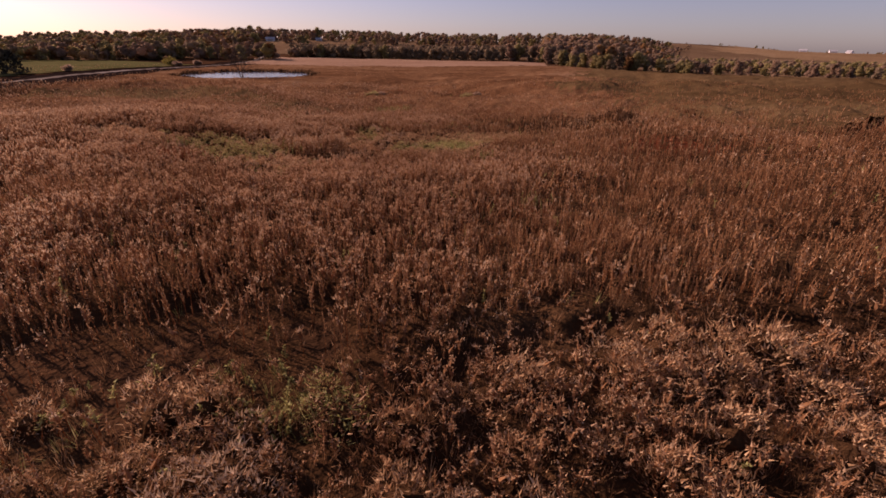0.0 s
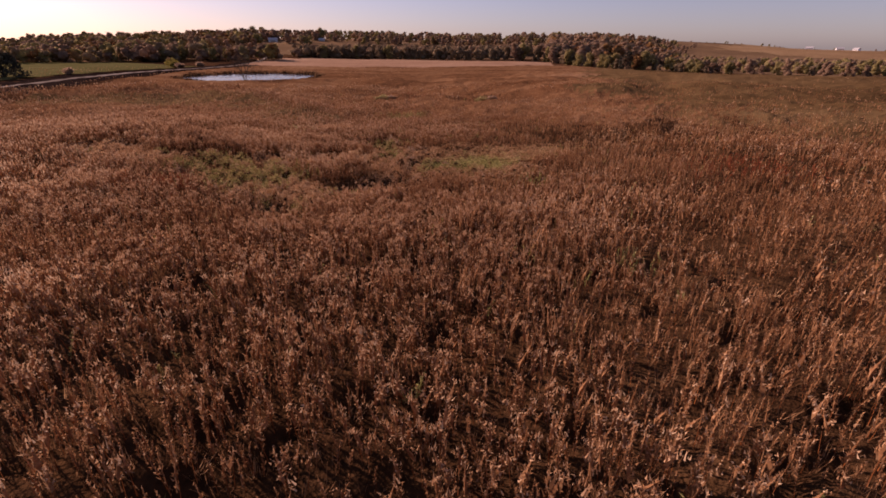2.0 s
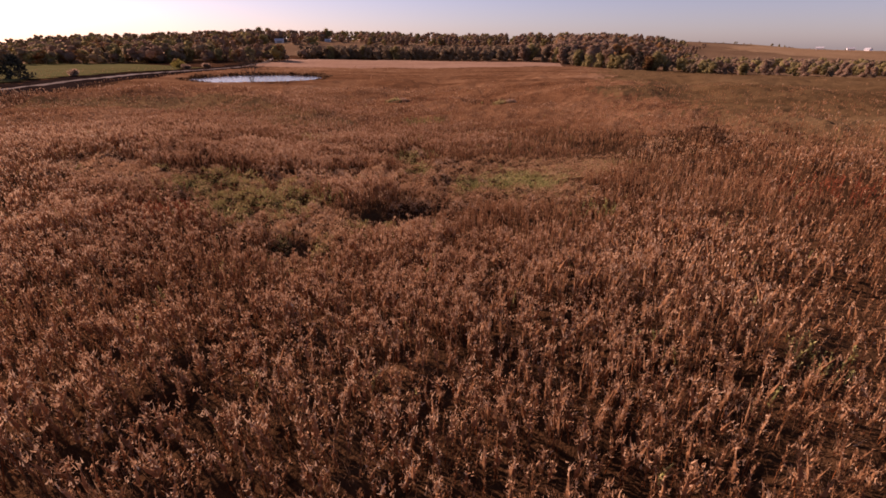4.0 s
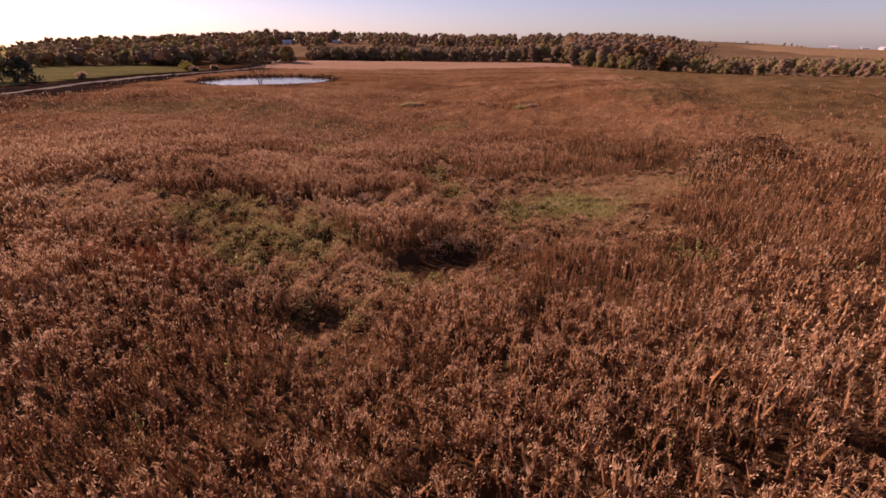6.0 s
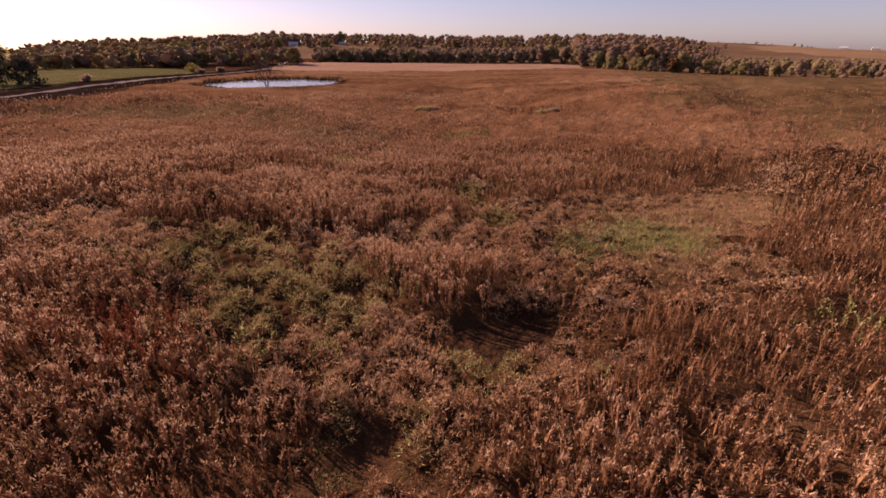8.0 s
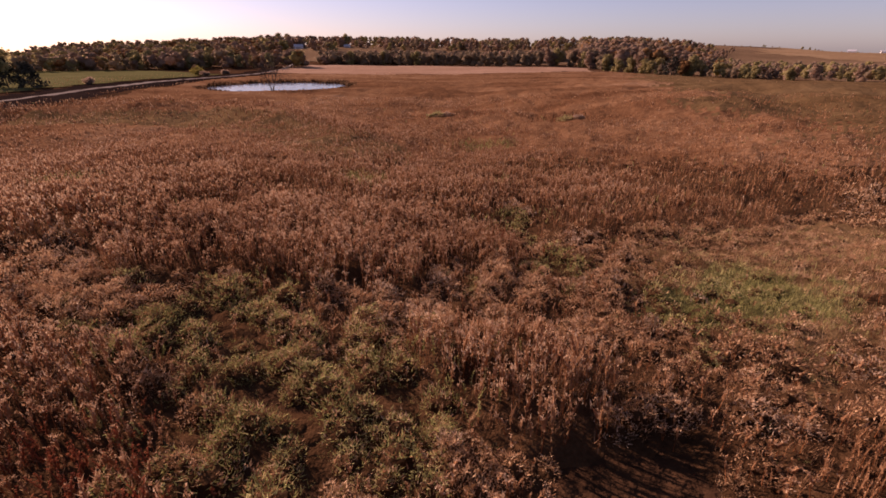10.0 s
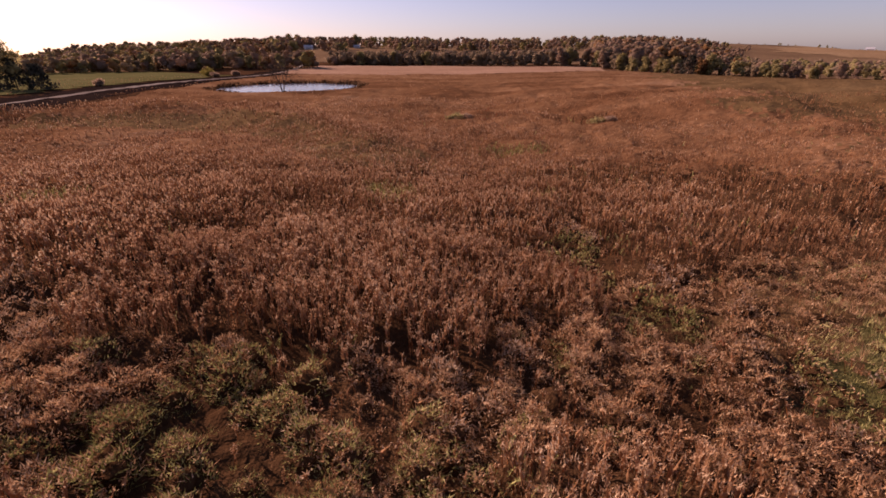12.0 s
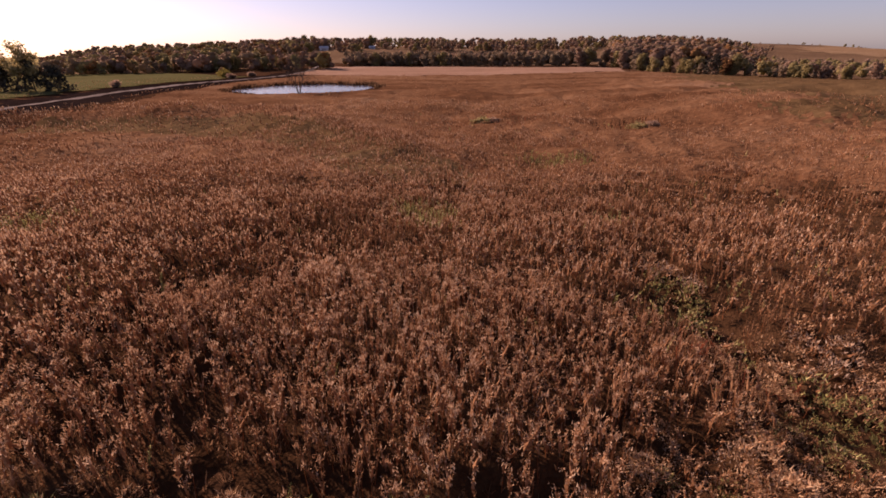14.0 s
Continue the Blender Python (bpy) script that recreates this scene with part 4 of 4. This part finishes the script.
def row_of_trees(points, spacing, weights, scale, group):
    p = np.array(points, float)
    s = np.concatenate([[0], np.cumsum(np.hypot(*np.diff(p, axis=0).T))])
    for t in np.arange(0, s[-1], spacing):
        x, y = np.interp(t, s, p[:, 0]) + woods_rng.normal() * 2.2, np.interp(t, s, p[:, 1]) + woods_rng.normal() * 3.0
        k = woods_rng.choice(5, p=weights)
        size = scale * woods_rng.uniform(0.7, 1.15) * float(edge(x, y))
        ob = copy_thing(MODELS[k], pose(x, y, float(ground(x, y)) - 0.1, 0, 0, woods_rng.uniform(0, 360)) @ Matrix.Scale(size, 4))
        ob["group"] = group


def sized(ob, x, y, turn, size):
    ob.matrix_basis = pose(x, y, float(ground(x, y)) - 0.1, 0, 0, turn) @ Matrix.Scale(size, 4)


row_of_trees([(-180, 383), (-120, 388), (-60, 390), (8, 388)], 4.2, [0.06, 0.1, 0.42, 0.0, 0.42], 1.0, "thicket behind the stubble")
row_of_trees([(14, 378), (30, 345), (52, 318), (74, 296)], 4.0, [0.16, 0.4, 0.24, 0.06, 0.14], 0.92, "wood beside the field")
row_of_trees([(78, 292), (98, 266), (118, 244), (150, 232)], 5.0, [0.3, 0.4, 0.15, 0.0, 0.15], 1.0, "hedge beside the field")
row_of_trees([(-420, 190), (-330, 238), (-290, 262), (-256, 296), (-240, 316)], 6.0, [0.2, 0.35, 0.3, 0.05, 0.1], 0.95, "woods beyond the pasture")
stand_at(cedar("cedar_tree", 15, 10, 6.0, "dark broad evergreen at the edge of the wood"), 55, 309)
for k, (mx, my) in enumerate([(40, 330), (64, 304), (-150, 386), (60, 305), (-100, 389)]):
    sized(MODELS[k], mx, my, 30 * k, 1.0)


def far_tree(seed, per, thin=1.0):
    """A small far tree of trunk and leaf sprays, 1 m high before scaling; slots: bark, leaves."""
    rng = np.random.RandomState(seed)
    tv, tf = limb_mesh([[(np.array([0, 0, -0.03]), 0.02), (np.array([0.01, 0, 0.4]), 0.014), (np.array([0.0, 0.02, 0.85]), 0.004)]], 3)
    lobes = rng.normal(size=(4, 3)) * [0.12, 0.12, 0.04] + np.array([[0, 0, h] for h in (0.28, 0.48, 0.66, 0.8)])
    cv, cf = leaf_mass(rng, lobes, np.array([0.26, 0.31, 0.26, 0.18]) * rng.uniform(0.8, 1.15, 4), per, 0.12 * thin)
    cv[:, 2] = np.clip(cv[:, 2], 0.0, 1.04)
    return np.concatenate([tv, cv]), np.concatenate([tf, cf + len(tv)]), np.concatenate([np.zeros(len(tf), int), np.ones(len(cf), int)])


ROAD_UP = [(-206, 364, -231, 419), (-231, 419, -262, 480), (-262, 480, -310, 600)]


def woodland(name, seed, az0, az1, d0, d1, count, kinds, label, size=1.0, gaps=0.0):
    """Trees over a sector of the far slopes, by bearing and distance from the middle of the field."""
    rng = np.random.RandomState(seed)
    a, d = np.radians(rng.uniform(az0, az1, count)), np.sqrt(rng.uniform(d0 ** 2, d1 ** 2, count))
    x, y = -15.7 + d * np.cos(a), 23.7 + d * np.sin(a)
    keep = np.ones(count, bool)
    for r in ROAD_UP[:2]:
        keep &= segment(x, y, *r) > 16
    keep &= segment(x, y, -216, 372, -250, 430) > 24
    keep &= (segment(x, y, -262, 482, -280, 516) > 12) & (segment(x, y, -218, 502, -236, 545) > 8)
    if gaps:
        keep &= ripple(x, y, 90, seed) > -gaps
    x, y = x[keep], y[keep]
    g = Growth()
    tone = 0.5 + 0.5 * ripple(x, y, 60, seed + 1) + rng.normal(size=len(x)) * 0.3
    pick = np.clip((tone * len(kinds)).astype(int), 0, len(kinds) - 1)
    turn = rng.randint(0, 4, len(x))
    for k, leaf in enumerate(kinds):
        for var in range(4):
            w = (pick == k) & (turn == var)
            shape = far_tree(300 + seed * 10 + k * 4 + var + 1000, 9)
            shape = (shape[0], shape[1], np.where(shape[2] == 1, k + 1, 0))
            tall = size * rng.uniform(7.5, 14.0, w.sum()) * edge(x[w], y[w])
            g.plant(shape, x[w], y[w], tall * rng.uniform(0.95, 1.45, w.sum()), tall, rng, 0.03, 0.3)
    return g.finish(name, [BARK] + kinds, label, "woods", True)


woodland("woods", 1, 118, 141.5, 345, 660, 900, [OAK, OLIVE, TAN, OAK, OLIVE, FLAME], "autumn hardwoods covering the hill beyond the pasture", 0.95)
woodland("woods", 7, 138, 152, 345, 640, 420, [OAK, TAN, OLIVE], "low hardwoods beyond the pasture", 1.15)
woodland("woods", 2, 88, 116, 388, 425, 360, [TAN, TAN, OAK, TAN], "grey-brown thicket behind the stubble field", 0.75)
woodland("woods", 3, 71.5, 122, 520, 700, 720, [OAK, TAN, OLIVE, OAK], "dark autumn woods along the far ridge", 0.88, gaps=0.6)
woodland("woods", 4, 72, 86, 352, 500, 480, [OAK, OAK, TAN, OAK, FLAME], "russet and olive trees behind the field corner", 1.08)
woodland("woods", 5, 50, 72, 285, 420, 420, [OLIVE, TAN, OAK, OLIVE], "low olive and brown trees along the valley side", 1.05, gaps=0.7)
woodland("woods", 6, 50, 75, 900, 1400, 200, [OAK, OLIVE], "thin tree lines between far fields", 0.7, gaps=-0.15)

# reeds round the pond
reeds = Growth()
reed_rng = np.random.RandomState(9)
rx, ry = reed_rng.uniform(-40, 40, 16000) + POND[0], reed_rng.uniform(-40, 40, 16000) + POND[1]
ring = pond_shape(rx, ry)
keep = (ring > 1.0) & (ring < 1.24 + 0.1 * ripple(rx, ry, 15, 3)) & (reed_rng.uniform(size=16000) < np.where((ry - POND[1]) - 0.3 * (rx - POND[0]) > -6, 1.0, np.where(rx < POND[0] - 4, 0.4, 0.08)))
rx, ry = rx[keep], ry[keep]
for k in range(3):
    w = np.arange(len(rx)) % 3 == k
    reeds.plant(tussock(900 + k, 6, 0.35, k % 2), rx[w], ry[w], np.full(w.sum(), 1.6), reed_rng.uniform(0.6, 1.1, w.sum()) * np.where((ry[w] - POND[1]) - 0.3 * (rx[w] - POND[0]) > 0, 1.25, 0.6), reed_rng, 0.1)
reeds.finish("reeds", [THATCH, LEAF], "dark brown reeds fringing the pond", "reeds")

# ---- farm on the far ridge ----
PAINT = shader("white_paint", [(0.7, 0.69, 0.67), (0.8, 0.79, 0.77)], 0.3, 2.0, 0.6, gloss=0.3)
ROOFING = shader("pale_metal_roof", [(0.35, 0.35, 0.35), (0.434, 0.434, 0.434)], 0.3, 2.0, 0.5)


def barn(name, wide, deep, wall, ridge, label):
    b = new(name)
    w, d = wide / 2, deep / 2
    bm = bmesh.new()
    base = [bm.verts.new(p) for p in [(-w, -d, -3), (w, -d, -3), (w, d, -3), (-w, d, -3)]]
    top = [bm.verts.new(p) for p in [(-w, -d, wall), (w, -d, wall), (w, d, wall), (-w, d, wall)]]
    g0, g1 = bm.verts.new((-w, 0, ridge)), bm.verts.new((w, 0, ridge))
    for i in range(4):
        if i in (0, 2):
            bm.faces.new([base[i], base[(i + 1) % 4], top[(i + 1) % 4], top[i]])
    bm.faces.new([base[1], base[2], top[2], g1, top[1]])
    bm.faces.new([base[3], base[0], top[0], g0, top[3]])
    me = bpy.data.meshes.new("wall")
    bm.to_mesh(me)
    bm.free()
    me.materials.append(PAINT)
    part_of(b, "wall", me)
    for s in (-1, 1):
        v = np.array([(-w - 0.5, s * (d + 0.6), wall - 0.3), (w + 0.5, s * (d + 0.6), wall - 0.3), (w + 0.5, 0, ridge + 0.15), (-w - 0.5, 0, ridge + 0.15)])
        v = np.concatenate([v, v + [0, 0, 0.25]])
        f = np.array([(0, 1, 2, 3), (4, 5, 6, 7), (0, 1, 5, 4), (1, 2, 6, 5), (2, 3, 7, 6), (3, 0, 4, 7)])
        part_of(b, "roof", build_mesh("roof", v, f, [ROOFING]))
    v = np.array([(-2.5, -d - 0.15, -1), (2.5, -d - 0.15, -1), (2.5, -d - 0.15, wall * 0.8), (-2.5, -d - 0.15, wall * 0.8)])
    v = np.concatenate([v, v + [0, 0.14, 0]])
    part_of(b, "door", build_mesh("door", v, np.array([(0, 1, 2, 3), (4, 5, 6, 7), (0, 1, 5, 4), (1, 2, 6, 5), (2, 3, 7, 6), (3, 0, 4, 7)]), [ROOFING]))
    return tagged(b, label, "barn")


for bearing, distance, wide, turn in [(63.8, 1180, 12, 150), (61.6, 1160, 11, 165), (60.4, 1200, 9, 120)]:
    bx, by = distance * math.cos(radians(bearing)), distance * math.sin(radians(bearing))
    stand_at(barn("barn", wide, 8, 4, 6.5, "white farm building far off on the ridge"), bx, by, turn)
stand_at(barn("house", 9, 6, 2.4, 4.2, "pale farmhouse among trees at the top of the gravel road"), -280, 516, 25)["category"] = "house"
stand_at(barn("shed", 6, 4, 1.9, 3.0, "low pale shed between trees on the wooded hill"), -236, 545, 10)["category"] = "shed"
for lx, ly, size, turn in [(-338, 575, 1.3, 20), (-327, 581, 1.2, 140), (-243, 560, 1.25, 75)]:
    copy_thing(MODELS[1], pose(lx, ly, float(ground(lx, ly)) - 0.1, 0, 0, turn) @ Matrix.Scale(size, 4))["group"] = "woods beyond the pasture"
